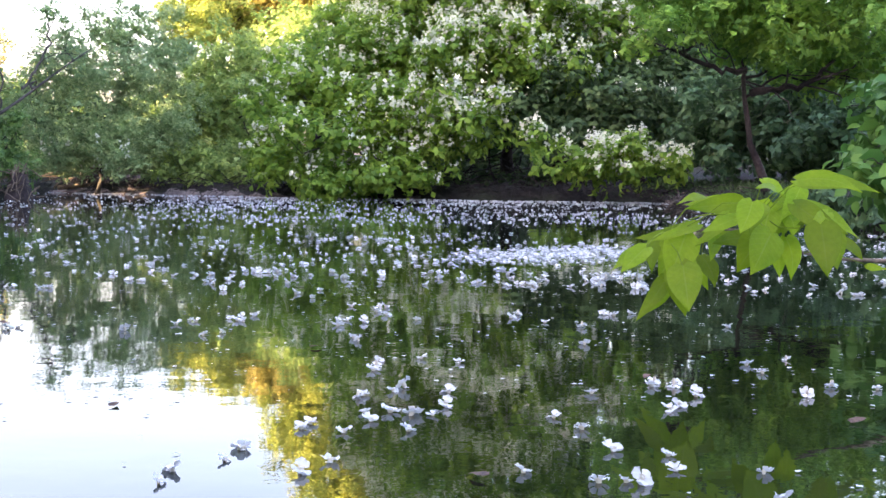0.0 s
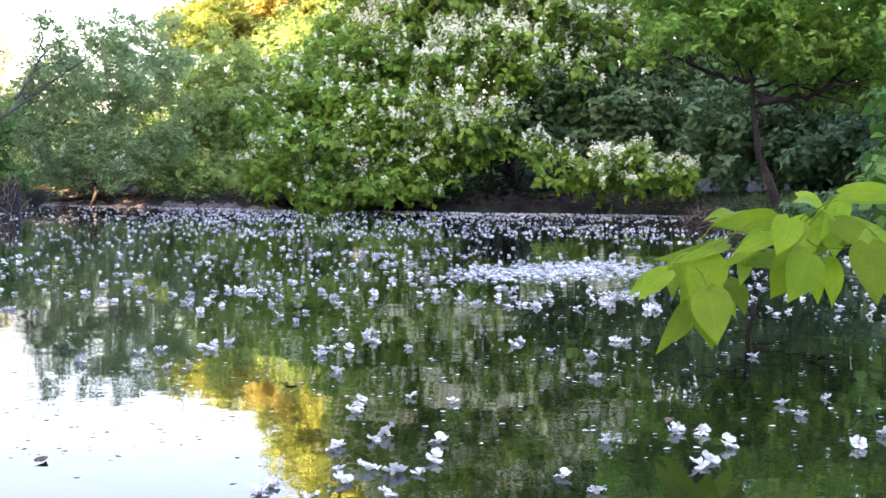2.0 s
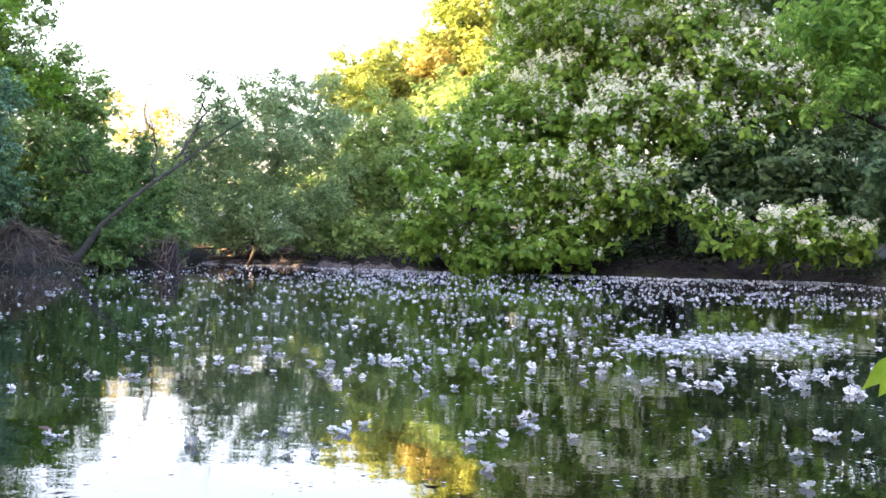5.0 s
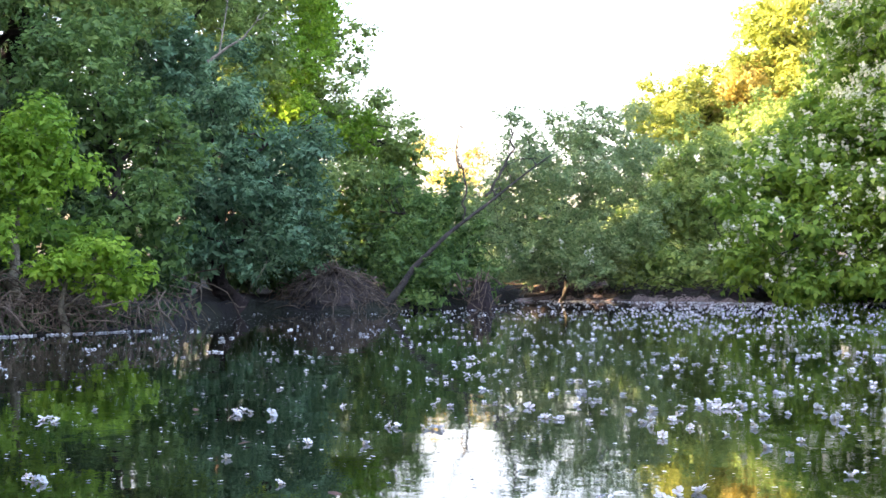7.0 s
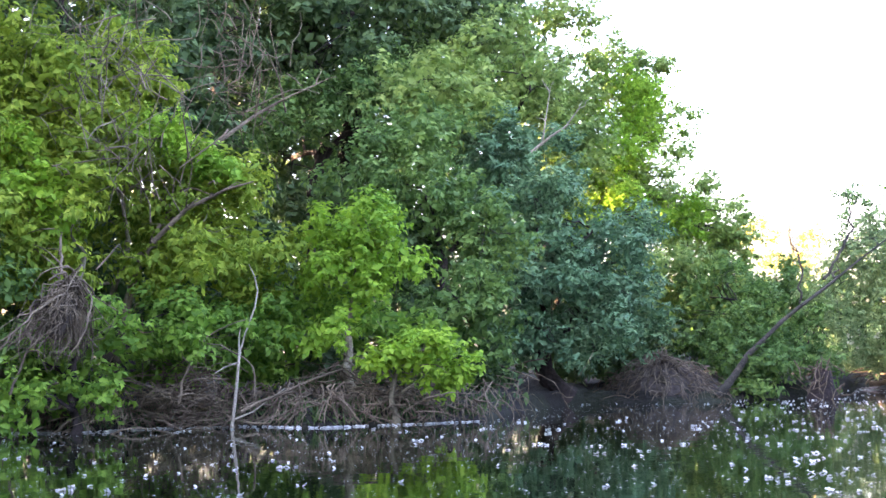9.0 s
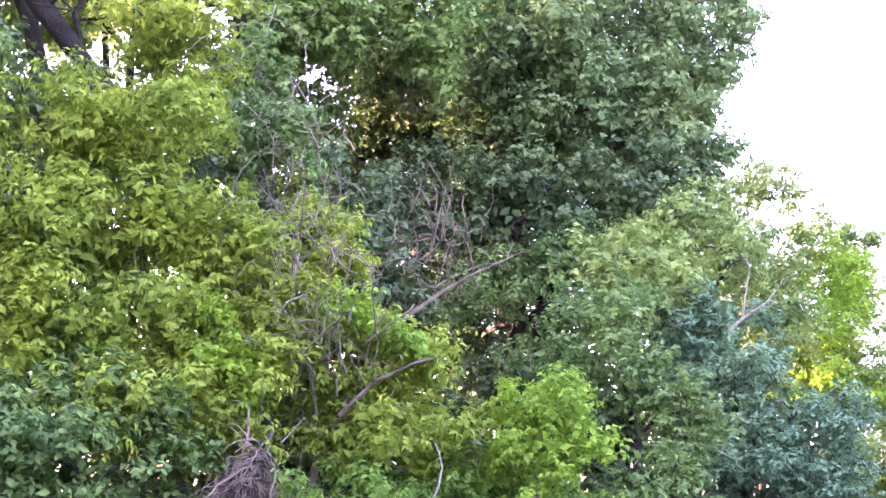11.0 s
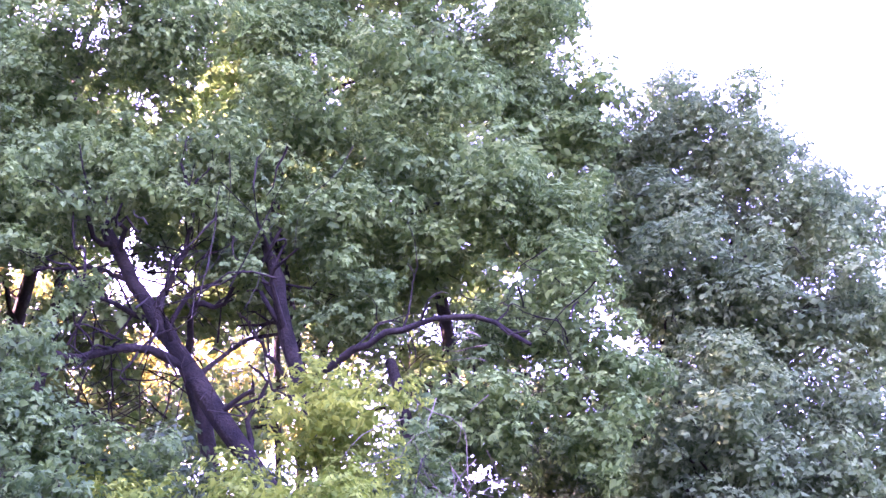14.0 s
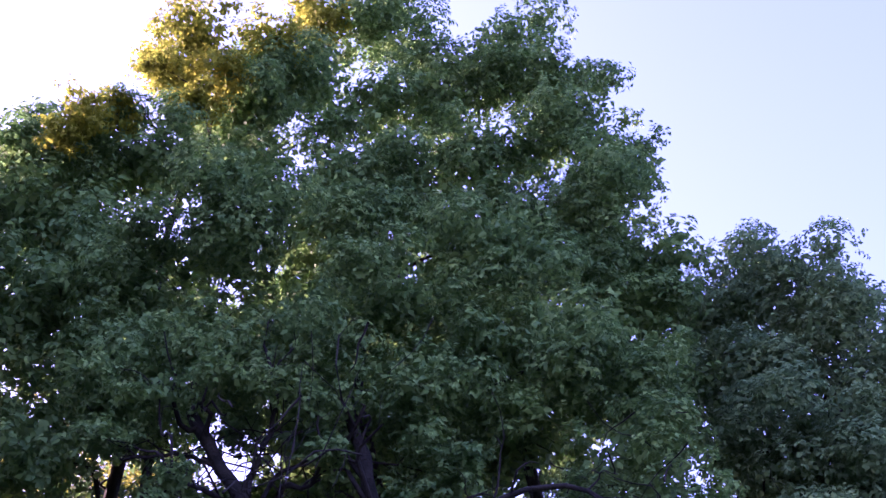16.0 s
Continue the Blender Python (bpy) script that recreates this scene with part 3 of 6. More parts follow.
plant("catalpa_tree", (2.6, 22.35, 0.07), (2.66, 22.14, 0.97), 0.05, [
    (2.07, 21.5, 0.65, 0.4, 0.15), (2.64, 21.24, 0.78, 0.47, 0.17), (3.38, 21.13, 0.6, 0.45, 0.13),
    (1.62, 21.94, 1.05, 0.29, 0.15), (3.03, 21.39, 0.94, 0.43, 0.13), (2.57, 21.35, 0.53, 0.47, 0.09),
    (3.67, 20.98, 0.73, 0.19, 0.07),
], CATALPA, "low catalpa bough with white blossom hanging to the water", blossom=0.5, sparse=0.8, core=0.1)
# Catalpa boughs with the dark leaf instead of their own, standing for shade.
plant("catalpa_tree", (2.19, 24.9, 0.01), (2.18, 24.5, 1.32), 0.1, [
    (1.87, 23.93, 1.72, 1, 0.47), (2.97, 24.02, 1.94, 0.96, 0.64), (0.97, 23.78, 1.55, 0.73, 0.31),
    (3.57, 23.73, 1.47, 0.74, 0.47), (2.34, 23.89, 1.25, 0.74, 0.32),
], DARKGREEN, "leafy lower boughs of a catalpa past flowering, leaf colour darkened for shade", blossom=0.02)
plant("dark_shrub", (3.74, 24.72, 0.03), (3.71, 24.72, 1.67), 0.1, [
    (3.6, 24.74, 1.78, 1.21, 0.77), (4.86, 25.03, 1.37, 1.01, 0.67), (4.39, 25.63, 2.6, 1.03, 0.8),
    (2.93, 27.34, 0.46, 1.33, 0.6), (0.81, 28.49, 0.56, 1.38, 0.75), (1.14, 27.38, 0.2, 0.96, 0.48),
    (2.06, 26.92, 0.22, 0.71, 0.47), (1.11, 28.8, 1.07, 0.72, 0.48), (1.96, 28.25, 0.95, 0.71, 0.45),
    (0.45, 29.32, 1, 0.68, 0.43), (0.16, 24.8, 0.25, 0.54, 0.15), (0.92, 24.78, 0.28, 0.54, 0.17),
    (1.68, 24.74, 0.26, 0.54, 0.15),
], DARKGREEN, "dark green bush in the shade of the bank")
BANK_STEM = [(4.44, 18.06, 0.61), (4.30, 18.05, 0.91), (4.22, 18.02, 1.36), (4.14, 18.03, 1.78), (4.17, 18.08, 2.05), (4.24, 18.16, 2.52), (4.38, 18.13, 2.97)]
plant("bank_tree", (4.61, 18.17, 0.2), (4.18, 17.82, 1.84), 0.055, [
    (3.37, 17.17, 2.67, 0.77, 0.2), (4.35, 17.47, 2.57, 0.8, 0.21), (5.05, 16.76, 2.35, 0.85, 0.23),
    (4.75, 17.36, 3.31, 1.76, 0.48), (3.16, 17.72, 3.27, 1.12, 0.36), (5.37, 16.66, 2.85, 0.7, 0.39),
    (2.79, 16.77, 2.33, 0.41, 0.14), (5.09, 17.89, 2.08, 0.66, 0.18), (5.74, 17.06, 2.09, 0.56, 0.24),
    (4.05, 18.15, 2.33, 0.49, 0.15), (5.46, 17.57, 1.83, 0.49, 0.16),
], MAPLE, "slender bank tree with dark crooked trunk and spreading boughs", stem=BANK_STEM, sparse=0.8, core=0.2)
plant("woodland_tree", (4.6, 27.5, 0.3), (4.7, 27.3, 3.2), 0.14, [
    (4.35, 26.81, 5.26, 1.14, 0.73), (3.73, 27.41, 6.40, 1.27, 0.74), (5.01, 25.67, 5.83, 1.10, 0.70),
    (4.42, 25.78, 4.38, 0.70, 0.50), (5.71, 24.50, 5.81, 1.15, 0.67), (6.67, 23.21, 5.74, 1.11, 0.65),
    (6.28, 23.84, 4.77, 0.94, 0.56), (5.35, 25.09, 4.77, 0.88, 0.54),
    (5.70, 26.60, 3.05, 1.00, 0.75), (6.60, 25.60, 3.30, 0.90, 0.75),
], DARKGREEN, "dark woodland tree rising behind the catalpas", sparse=0.7)
plant("dark_shrub", (6.08, 21.14, 0.2), (6.05, 21.15, 1.35), 0.1, [
    (5.09, 21.4, 1.26, 0.97, 0.53), (5.96, 21.18, 1.54, 1.06, 0.68), (6.42, 19.99, 1.14, 0.83, 0.74),
    (4.67, 22.52, 0.99, 0.71, 0.45), (6.15, 21.12, 0.8, 1.06, 0.39), (5.85, 22.24, 2.26, 1.22, 0.71),
], BLUEGREEN, "shaded blue-green thicket behind the bank tree")
plant("bank_shrub", (4.3, 12.9, 0.1), (4.3, 12.9, 0.4), 0.03, [
    (4.24, 12.71, 0.40, 0.32, 0.19), (4.26, 13.96, 0.22, 0.26, 0.11), (4.29, 12.48, 0.65, 0.26, 0.21),
    (4.44, 15.79, 0.24, 0.29, 0.10), (4.05, 12.35, 0.13, 0.20, 0.07), (4.20, 11.88, 0.23, 0.25, 0.15),
], BLUEGREEN, "dark green bush on the bank beside the bank tree")
plant("catalpa_sapling", (2.76, 7.51, 0.18), (2.69, 7.53, 0.58), 0.04, [
    (2.57, 7.58, 0.74, 0.14, 0.11), (2.5, 7.18, 0.54, 0.17, 0.13), (2.78, 7.72, 0.95, 0.22, 0.14),
], BIGLEAF, "young catalpa with broad heart-shaped leaves at the bank")
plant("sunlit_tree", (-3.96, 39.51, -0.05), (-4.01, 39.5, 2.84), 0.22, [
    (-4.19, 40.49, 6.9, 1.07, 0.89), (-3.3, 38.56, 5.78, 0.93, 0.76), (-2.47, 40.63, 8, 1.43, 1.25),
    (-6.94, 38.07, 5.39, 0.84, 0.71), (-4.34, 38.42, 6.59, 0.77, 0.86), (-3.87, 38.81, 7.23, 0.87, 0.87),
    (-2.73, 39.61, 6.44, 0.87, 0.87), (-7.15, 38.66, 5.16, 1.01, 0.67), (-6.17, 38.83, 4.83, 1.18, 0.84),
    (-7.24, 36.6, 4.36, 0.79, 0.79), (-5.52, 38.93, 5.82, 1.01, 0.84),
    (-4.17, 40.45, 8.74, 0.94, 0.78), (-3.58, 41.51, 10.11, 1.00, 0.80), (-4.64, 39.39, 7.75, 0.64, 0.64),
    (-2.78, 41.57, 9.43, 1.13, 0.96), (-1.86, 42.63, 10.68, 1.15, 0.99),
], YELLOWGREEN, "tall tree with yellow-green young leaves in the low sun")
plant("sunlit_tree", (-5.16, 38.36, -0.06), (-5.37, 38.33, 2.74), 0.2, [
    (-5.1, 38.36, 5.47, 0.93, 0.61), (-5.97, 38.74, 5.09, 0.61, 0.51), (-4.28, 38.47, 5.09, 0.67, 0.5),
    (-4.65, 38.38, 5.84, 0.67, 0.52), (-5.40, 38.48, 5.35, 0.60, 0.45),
], SUNGOLD, "tree with bare twigs, leaves coloured orange-gold for the low sun", sparse=0.8, twigs=9, core=0.3)
plant("yellow_green_tree", (-5.08, 28.55, -0.07), (-5.07, 28.55, 1.37), 0.12, [
    (-5.13, 28.54, 2.73, 0.7, 0.7), (-4.87, 28.08, 2.09, 0.81, 0.56), (-5.34, 27.99, 1.53, 0.75, 0.63),
    (-4.31, 27.67, 1.35, 0.74, 0.74), (-4.05, 29.22, 2.42, 0.65, 0.91), (-4.58, 27.12, 0.62, 0.97, 0.48),
    (-5.48, 27.46, 0.61, 0.61, 0.49), (-5.09, 25.5, 0.5, 0.57, 0.4), (-4.3, 25.44, 0.39, 0.68, 0.34),
    (-3.65, 33.8, 4.04, 0.9, 0.75),
    (-3.26, 32.84, 3.23, 0.87, 0.73), (-4.23, 33.74, 3.66, 0.75, 0.75), (-2.78, 33.89, 4.5, 0.75, 0.75),
    (-3.68, 32.79, 2.66, 0.73, 0.58),
], LIGHTGREEN, "leafy yellow-green tree beside the catalpa")

# the far end: willow, leaning trunk, sand strip
WILLOW_STEM = [(-7.61, 19.59, 0.56), (-7.37, 20.11, 0.96), (-7.15, 20.73, 1.37), (-6.88, 21.46, 1.75), (-6.58, 22.19, 2.18), (-6.25, 22.91, 2.63)]
plant("willow_tree", (-7.83, 19.17, 0.22), (-6.67, 22.16, 2.2), 0.044, [
    (-6.28, 24.36, 2.45, 0.95, 0.42), (-6.79, 23.17, 2.35, 0.61, 0.39), (-7.11, 23.07, 3.18, 0.14, 0.24),
    (-6.79, 23.17, 2.96, 0.16, 0.2), (-6.64, 24.26, 3.36, 0.14, 0.25), (-6.37, 24.85, 3.51, 0.13, 0.22),
    (-6.13, 25.43, 3.45, 0.24, 0.11), (-5.7, 25.53, 3.46, 0.27, 0.11), (-5.44, 26.11, 3.61, 0.16, 0.14),
    (-6.22, 25.92, 1.86, 1.07, 0.9), (-6.96, 24.69, 1.68, 0.92, 0.81), (-5.8, 26.54, 2.35, 0.46, 0.41),
    (-7.25, 23.02, 1.59, 0.61, 0.61), (-6.54, 24.29, 2.97, 0.25, 0.19), (-5.92, 25.47, 3.07, 0.60, 0.28), (-6.30, 24.85, 3.10, 0.39, 0.22), (-5.51, 26.07, 2.86, 0.51, 0.37),
], WILLOW, "grey-green willow whose trunk leans over the water", sparse=0.62, stem=WILLOW_STEM, core=0.05)
plant("willow_shrub", (-7.15, 27.75, 0.15), (-7.16, 27.75, 0.87), 0.06, [
    (-6.64, 26.23, 0.96, 0.85, 0.34), (-5.71, 25.74, 0.91, 0.66, 0.61), (-7.37, 26.75, 0.91, 0.58, 0.33),
    
], WILLOW, "low willow bushes along the far waterline")
plant("willow_shrub", (-8.16, 29.54, -0.02), (-8.17, 29.54, 0.5), 0.05, [
    (-8.87, 28.81, 0.42, 0.57, 0.38), (-8.14, 29.45, 0.5, 0.71, 0.39), (-7.14, 29.71, 0.38, 0.77, 0.41),
    (-6.06, 29.55, 0.4, 0.76, 0.45), (-4.99, 29.35, 0.36, 0.75, 0.44), (-4.09, 28.48, 0.26, 0.61, 0.36),
    (-9.03, 27.7, 0.72, 0.49, 0.49), (-6.8, 30.41, 1.44, 0.92, 0.79), (-5.69, 30.24, 1.45, 0.78, 0.78),
], WILLOW, "pale grey-green willow scrub behind the sand strip", sparse=0.8)
plant("far_poplar", (-21.44, 59.37, 0.65), (-21.42, 59.38, 4.13), 0.12, [
    (-22.88, 58.82, 6.36, 0.88, 0.71), (-20.65, 59.66, 5.9, 0.6, 0.6), (-21.28, 58.36, 4.99, 1.21, 0.48),
], POPLAR, "distant poplar with bare forked top, leaves coloured gold for the sun", sparse=0.3, core=0.0)
plant("willow_shrub", (-6.66, 24.88, 0.18), (-6.66, 24.88, 0.61), 0.05, [
    (-6.5, 24.09, 1.08, 0.52, 0.42), (-6.14, 23.98, 0.61, 0.41, 0.23), (-6.95, 24.17, 0.71, 0.37, 0.3),
], WILLOW, "willow bush hung with a few white flowers", blossom=0.04)
plant("dark_shrub", (-9.19, 30.28, 0.08), (-9.21, 30.27, 1.01), 0.06, [
    (-9.46, 30.19, 1.01, 0.94, 0.8), (-8.85, 30.91, 1.3, 0.95, 0.82), (-8.06, 32.16, 1.49, 0.98, 0.84),
    (-9.92, 29.51, 1.25, 0.79, 0.79), (-6.97, 32.42, 1.65, 1.13, 0.84), (-9.35, 30.75, 0.41, 0.82, 0.41),
    (-8.06, 31.13, 0.37, 0.82, 0.41), (-9.93, 28.44, 0.46, 0.64, 0.38),
], DARKGREEN, "dark undergrowth closing the far end of the pond")
plant("dark_shrub", (-9.74, 19.51, 0.43), (-9.74, 19.51, 0.65), 0.05, [
    (-9.92, 19.3, 0.9, 0.54, 0.36), (-9.53, 19.85, 0.83, 0.55, 0.37), (-10.07, 18.41, 0.97, 0.52, 0.43),
    (-9.58, 21.6, 0.76, 0.59, 0.34), (-9.98, 19.61, 0.56, 0.55, 0.18),
], DARKGREEN, "dark undergrowth behind the root mound")
plant("dark_shrub", (-10.44, 13.86, -0.1), (-10.44, 13.86, 0.17), 0.05, [
    (-10.31, 13.71, 0.71, 0.41, 0.34), (-9.36, 15.19, 0.56, 0.43, 0.36), (-11.49, 11.4, 1.34, 0.46, 0.39),
    (-10.5, 12.46, 1.16, 0.52, 0.39), (-9.92, 14.53, 0.64, 0.49, 0.35), (-10.23, 13.51, 0.25, 0.41, 0.2),
    (-9.08, 14.89, 0.22, 0.35, 0.17),
    (-12.77, 11.00, 1.22, 0.49, 0.43), (-12.63, 11.19, 1.80, 0.49, 0.36), (-12.24, 11.69, 1.67, 0.43, 0.30),
    (-11.37, 12.38, 1.72, 0.48, 0.36), (-10.65, 12.95, 1.64, 0.42, 0.36), (-11.24, 12.08, 1.12, 0.47, 0.29),
    (-9.79, 14.46, 2.02, 0.37, 0.31), (-11.00, 13.03, 2.14, 0.43, 0.30), (-10.13, 13.15, 0.51, 0.35, 0.24),
], DARKGREEN, "dark thicket under the bank trees")
plant("green_shrub", (-8.15, 21.63, 0.09), (-8.16, 21.63, 0.85), 0.08, [
    (-7.98, 21.16, 0.94, 0.76, 0.57), (-7.2, 20.92, 0.58, 0.55, 0.32), (-9.05, 21.8, 1.32, 0.79, 0.79),
    (-9, 22.91, 1.88, 0.52, 0.52), (-8.78, 24.6, 1.66, 0.66, 0.55), (-7.96, 20.2, 0.47, 0.54, 0.32),
    (-7.33, 20.02, 0.57, 0.31, 0.2), (-7.04, 20.98, 1.22, 0.24, 0.18), (-7.65, 19.68, 0.22, 0.35, 0.12),
], MIDGREEN, "green bank shrub behind the leaning willow trunk")

# the near left bank: thicket, box elders, silver willow
plant("tall_bank_tree", (-10.69, 23.47, 0.07), (-11.05, 23.29, 3.63), 0.18, [
    (-11.63, 24.12, 6.1, 0.79, 0.62), (-11.05, 23.85, 4.98, 0.71, 0.6),
    (-11.51, 23.05, 3.86, 1.06, 0.74), (-10.42, 23.6, 3.08, 0.95, 0.69), (-9.98, 24.34, 2.78, 0.59, 0.76),
    (-10.21, 22.59, 1.78, 1.11, 0.71), (-9.62, 23.41, 1.37, 0.72, 0.62), (-12.95, 22.3, 6.2, 0.62, 0.6),
    (-9.27, 24.1, 1.38, 0.63, 0.74), (-12.36, 23.16, 5.6, 0.66, 0.77), (-11.15, 20.97, 4.19, 0.69, 0.49),
    (-12.06, 21.6, 5.31, 0.72, 0.62), (-10.06, 20.42, 1.87, 0.74, 0.55),
], TALLGREEN, "tall green tree on the bank with ragged edge")
plant("young_tree", (-11.82, 22.56, 0.34), (-11.6, 22.45, 3.15), 0.08, [
    (-11.19, 22.44, 4.69, 0.62, 0.62), (-10.89, 22.15, 3.61, 0.5, 0.6), (-11.1, 23.17, 5.59, 0.42, 0.42),
    (-11.21, 21.75, 3.07, 0.59, 0.4), (-13.12, 21.76, 5.62, 0.47, 0.42),
    (-10.65, 22.82, 5.1, 0.52, 0.47), (-9.99, 22.69, 3.17, 0.46, 0.36),
], BRIGHT, "young bank tree with fresh lime-green leaves", sparse=0.8, core=0.5)
plant("silver_willow", (-9.31, 17.41, 0.21), (-9.41, 17.35, 1.86), 0.14, [
    (-9.75, 17.15, 3.63, 0.6, 0.4), (-9.53, 16.7, 2.69, 0.74, 0.58), (-8.83, 17.46, 2.15, 0.75, 0.67),
    (-9.2, 16.55, 1.66, 0.72, 0.57), (-8.73, 17.05, 1.05, 0.61, 0.5), (-9.24, 16.29, 0.9, 0.52, 0.41),
    (-10.26, 16.82, 3.08, 0.56, 0.64), (-8.76, 18.28, 1.39, 0.49, 0.57),
], SILVER, "silvery blue-green willow in deep shade")
plant("mixed_shrub", (-8.9, 14.11, 0.22), (-9.28, 14.46, 1.91), 0.09, [
    (-9.78, 14.72, 3.39, 0.71, 0.54), (-9.32, 14.3, 2.38, 0.68, 0.54), (-8.77, 14.69, 1.96, 0.41, 0.51),
    (-8.66, 13.8, 1.12, 0.48, 0.51), (-10.23, 14.36, 2.82, 0.64, 0.5), (-8.39, 13.98, 1.12, 0.29, 0.58),
], MIDGREEN, "mid-green mixed shrub on the bank")
plant("box_elder_shrub", (-8.6, 12.09, 0.16), (-8.81, 12.17, 1.09), 0.06, [
    (-8.8, 12.18, 1.92, 0.44, 0.27), (-8.4, 12.24, 1.69, 0.32, 0.2), (-9.09, 12.06, 1.63, 0.3, 0.27),
    (-8.57, 11.98, 1.48, 0.35, 0.2),
], BRIGHT, "bright yellow-green box elder bush")
plant("box_elder_shrub", (-7.96, 11.82, 0.12), (-7.96, 11.83, 0.5), 0.04, [
    (-7.72, 11.88, 0.63, 0.36, 0.15), (-8.09, 11.73, 0.61, 0.25, 0.12), (-7.41, 12.1, 0.41, 0.22, 0.1),
    (-8.81, 11.64, 0.85, 0.29, 0.14),
], BRIGHT, "bright low boughs of box elder over the brush")
plant("box_elder_shrub", (-10.13, 9.84, 0.16), (-10.14, 9.83, 1.68), 0.04, [
    (-10.22, 9.24, 2.26, 0.3, 0.19), (-9.72, 10.48, 2.9, 0.19, 0.15), (-9.54, 10.95, 2.63, 0.17, 0.14),
    (-10.47, 9.23, 2.73, 0.22, 0.17), (-9.96, 9.42, 1.93, 0.22, 0.12),
], BRIGHT, "bright lime shoots of box elder in the thicket")
plant("box_elder_tree", (-10.9, 10.3, 0.13), (-10.3, 10.5, 1.88), 0.05, [
    (-10.51, 9.52, 2.34, 0.54, 0.45), (-10.28, 10.14, 2.61, 0.55, 0.43), (-10.07, 10.99, 2.63, 0.51, 0.42),
    (-9.89, 11.46, 2.42, 0.42, 0.36), (-10.74, 9.88, 3.25, 0.65, 0.47), (-10.56, 10.73, 3.72, 0.49, 0.55),
    (-9.76, 11.58, 1.77, 0.48, 0.42), (-9.73, 10.75, 1.71, 0.52, 0.34), (-10.6, 9.6, 1.5, 0.49, 0.38),
], BOXELDER, "box elder with bright drooping young leaves")
plant("bank_shrub", (-9.84, 9.41, 0.1), (-9.81, 9.44, 0.66), 0.05, [
    (-10.32, 9.42, 0.62, 0.5, 0.27), (-9.81, 9.76, 0.87, 0.44, 0.27), (-9.63, 10.58, 0.98, 0.53, 0.28),
    (-9.81, 8.79, 0.27, 0.36, 0.21), (-9.35, 11.15, 0.92, 0.4, 0.26), (-9.82, 9.59, 0.4, 0.32, 0.14),
    (-9.47, 11.86, 1.11, 0.48, 0.36), (-10.29, 10.89, 0.6, 0.36, 0.17), (-9.93, 11.41, 0.62, 0.36, 0.16),
    (-9.58, 11.89, 0.58, 0.33, 0.16), (-9.06, 12.48, 1.05, 0.49, 0.24), (-8.75, 12.86, 0.98, 0.37, 0.24),
], FOOTGREEN, "tangled green shrub at the foot of the bank")
plant("box_elder_tree", (-10.82, 9.44, -0.88), (-11.14, 9.33, 2.84), 0.08, [
    (-11.46, 9.2, 5.99, 0.69, 0.47), (-11.74, 8.73, 4.84, 0.91, 0.43), (-11.46, 9.57, 5, 0.43, 0.5),
    (-11.61, 8.14, 3.56, 0.81, 0.43), (-11.3, 9.08, 3.87, 0.76, 0.47), (-11.17, 9.99, 3.66, 0.54, 0.48),
    (-11.46, 8, 2.46, 0.78, 0.45), (-11.03, 8.75, 2.74, 0.73, 0.39), (-11.01, 9.87, 2.67, 0.65, 0.47),
    (-10.75, 10.54, 2.85, 0.48, 0.36), (-11.02, 10.85, 3.98, 0.28, 0.69), (-10.85, 8.67, 1.75, 0.82, 0.38),
    (-10.5, 11.15, 2.06, 0.66, 0.36), (-12.39, 7.43, 4.42, 0.66, 0.66), (-12.14, 7.52, 2.68, 0.64, 0.81),
], BOXELDER, "tall box elder with yellow-green young leaves", core=1.4)

# the great oaks behind
plant("oak_tree", (-15.68, 15.31, 4.51), (-18.89, 10.77, 9.85), 0.22, [
    (-18.69, 9.16, 15.61, 1.41, 0.87), (-19.55, 8.16, 13.07, 1.14, 0.88), (-17.66, 10.34, 13.32, 1.11, 0.75),
    (-16.89, 11.42, 13.9, 1.11, 0.71), (-16.49, 11.73, 11.95, 1.1, 0.67), (-15.91, 13.37, 15.46, 1.27, 0.9),
    (-15.51, 15.5, 17.61, 0.98, 0.69), (-15.15, 14.05, 12.99, 1.24, 0.79), (-14.85, 15.64, 12.8, 0.81, 0.61),
    (-16.85, 12.68, 10.6, 0.77, 0.67), (-18.57, 9.19, 12.56, 0.9, 0.7), (-20.27, 7.44, 15.4, 0.95, 0.89),
    (-18.49, 10.93, 16.86, 1.25, 0.79),
    (-18.40, 7.40, 10.47, 0.44, 0.25), (-18.03, 7.97, 11.34, 0.43, 0.29), (-17.31, 9.38, 11.65, 0.39, 0.29),
    (-17.00, 10.10, 11.67, 0.43, 0.29), (-16.06, 11.87, 10.94, 0.39, 0.29), (-15.71, 12.43, 10.47, 0.36, 0.26),
    (-16.04, 11.89, 11.91, 0.43, 0.32), (-15.37, 13.27, 11.57, 0.51, 0.30), (-18.70, 7.04, 11.75, 0.44, 0.31),
    (-16.87, 10.59, 10.53, 0.32, 0.20), (-17.88, 8.43, 9.90, 0.36, 0.19), (-17.54, 8.79, 11.86, 0.43, 0.29), (-20.04, 8.27, 12.06, 0.93, 0.52), (-16.26, 12.86, 13.38, 0.81, 0.7),
], OAK, "great oak with dark spreading limbs and heavy crown", core=1.5)
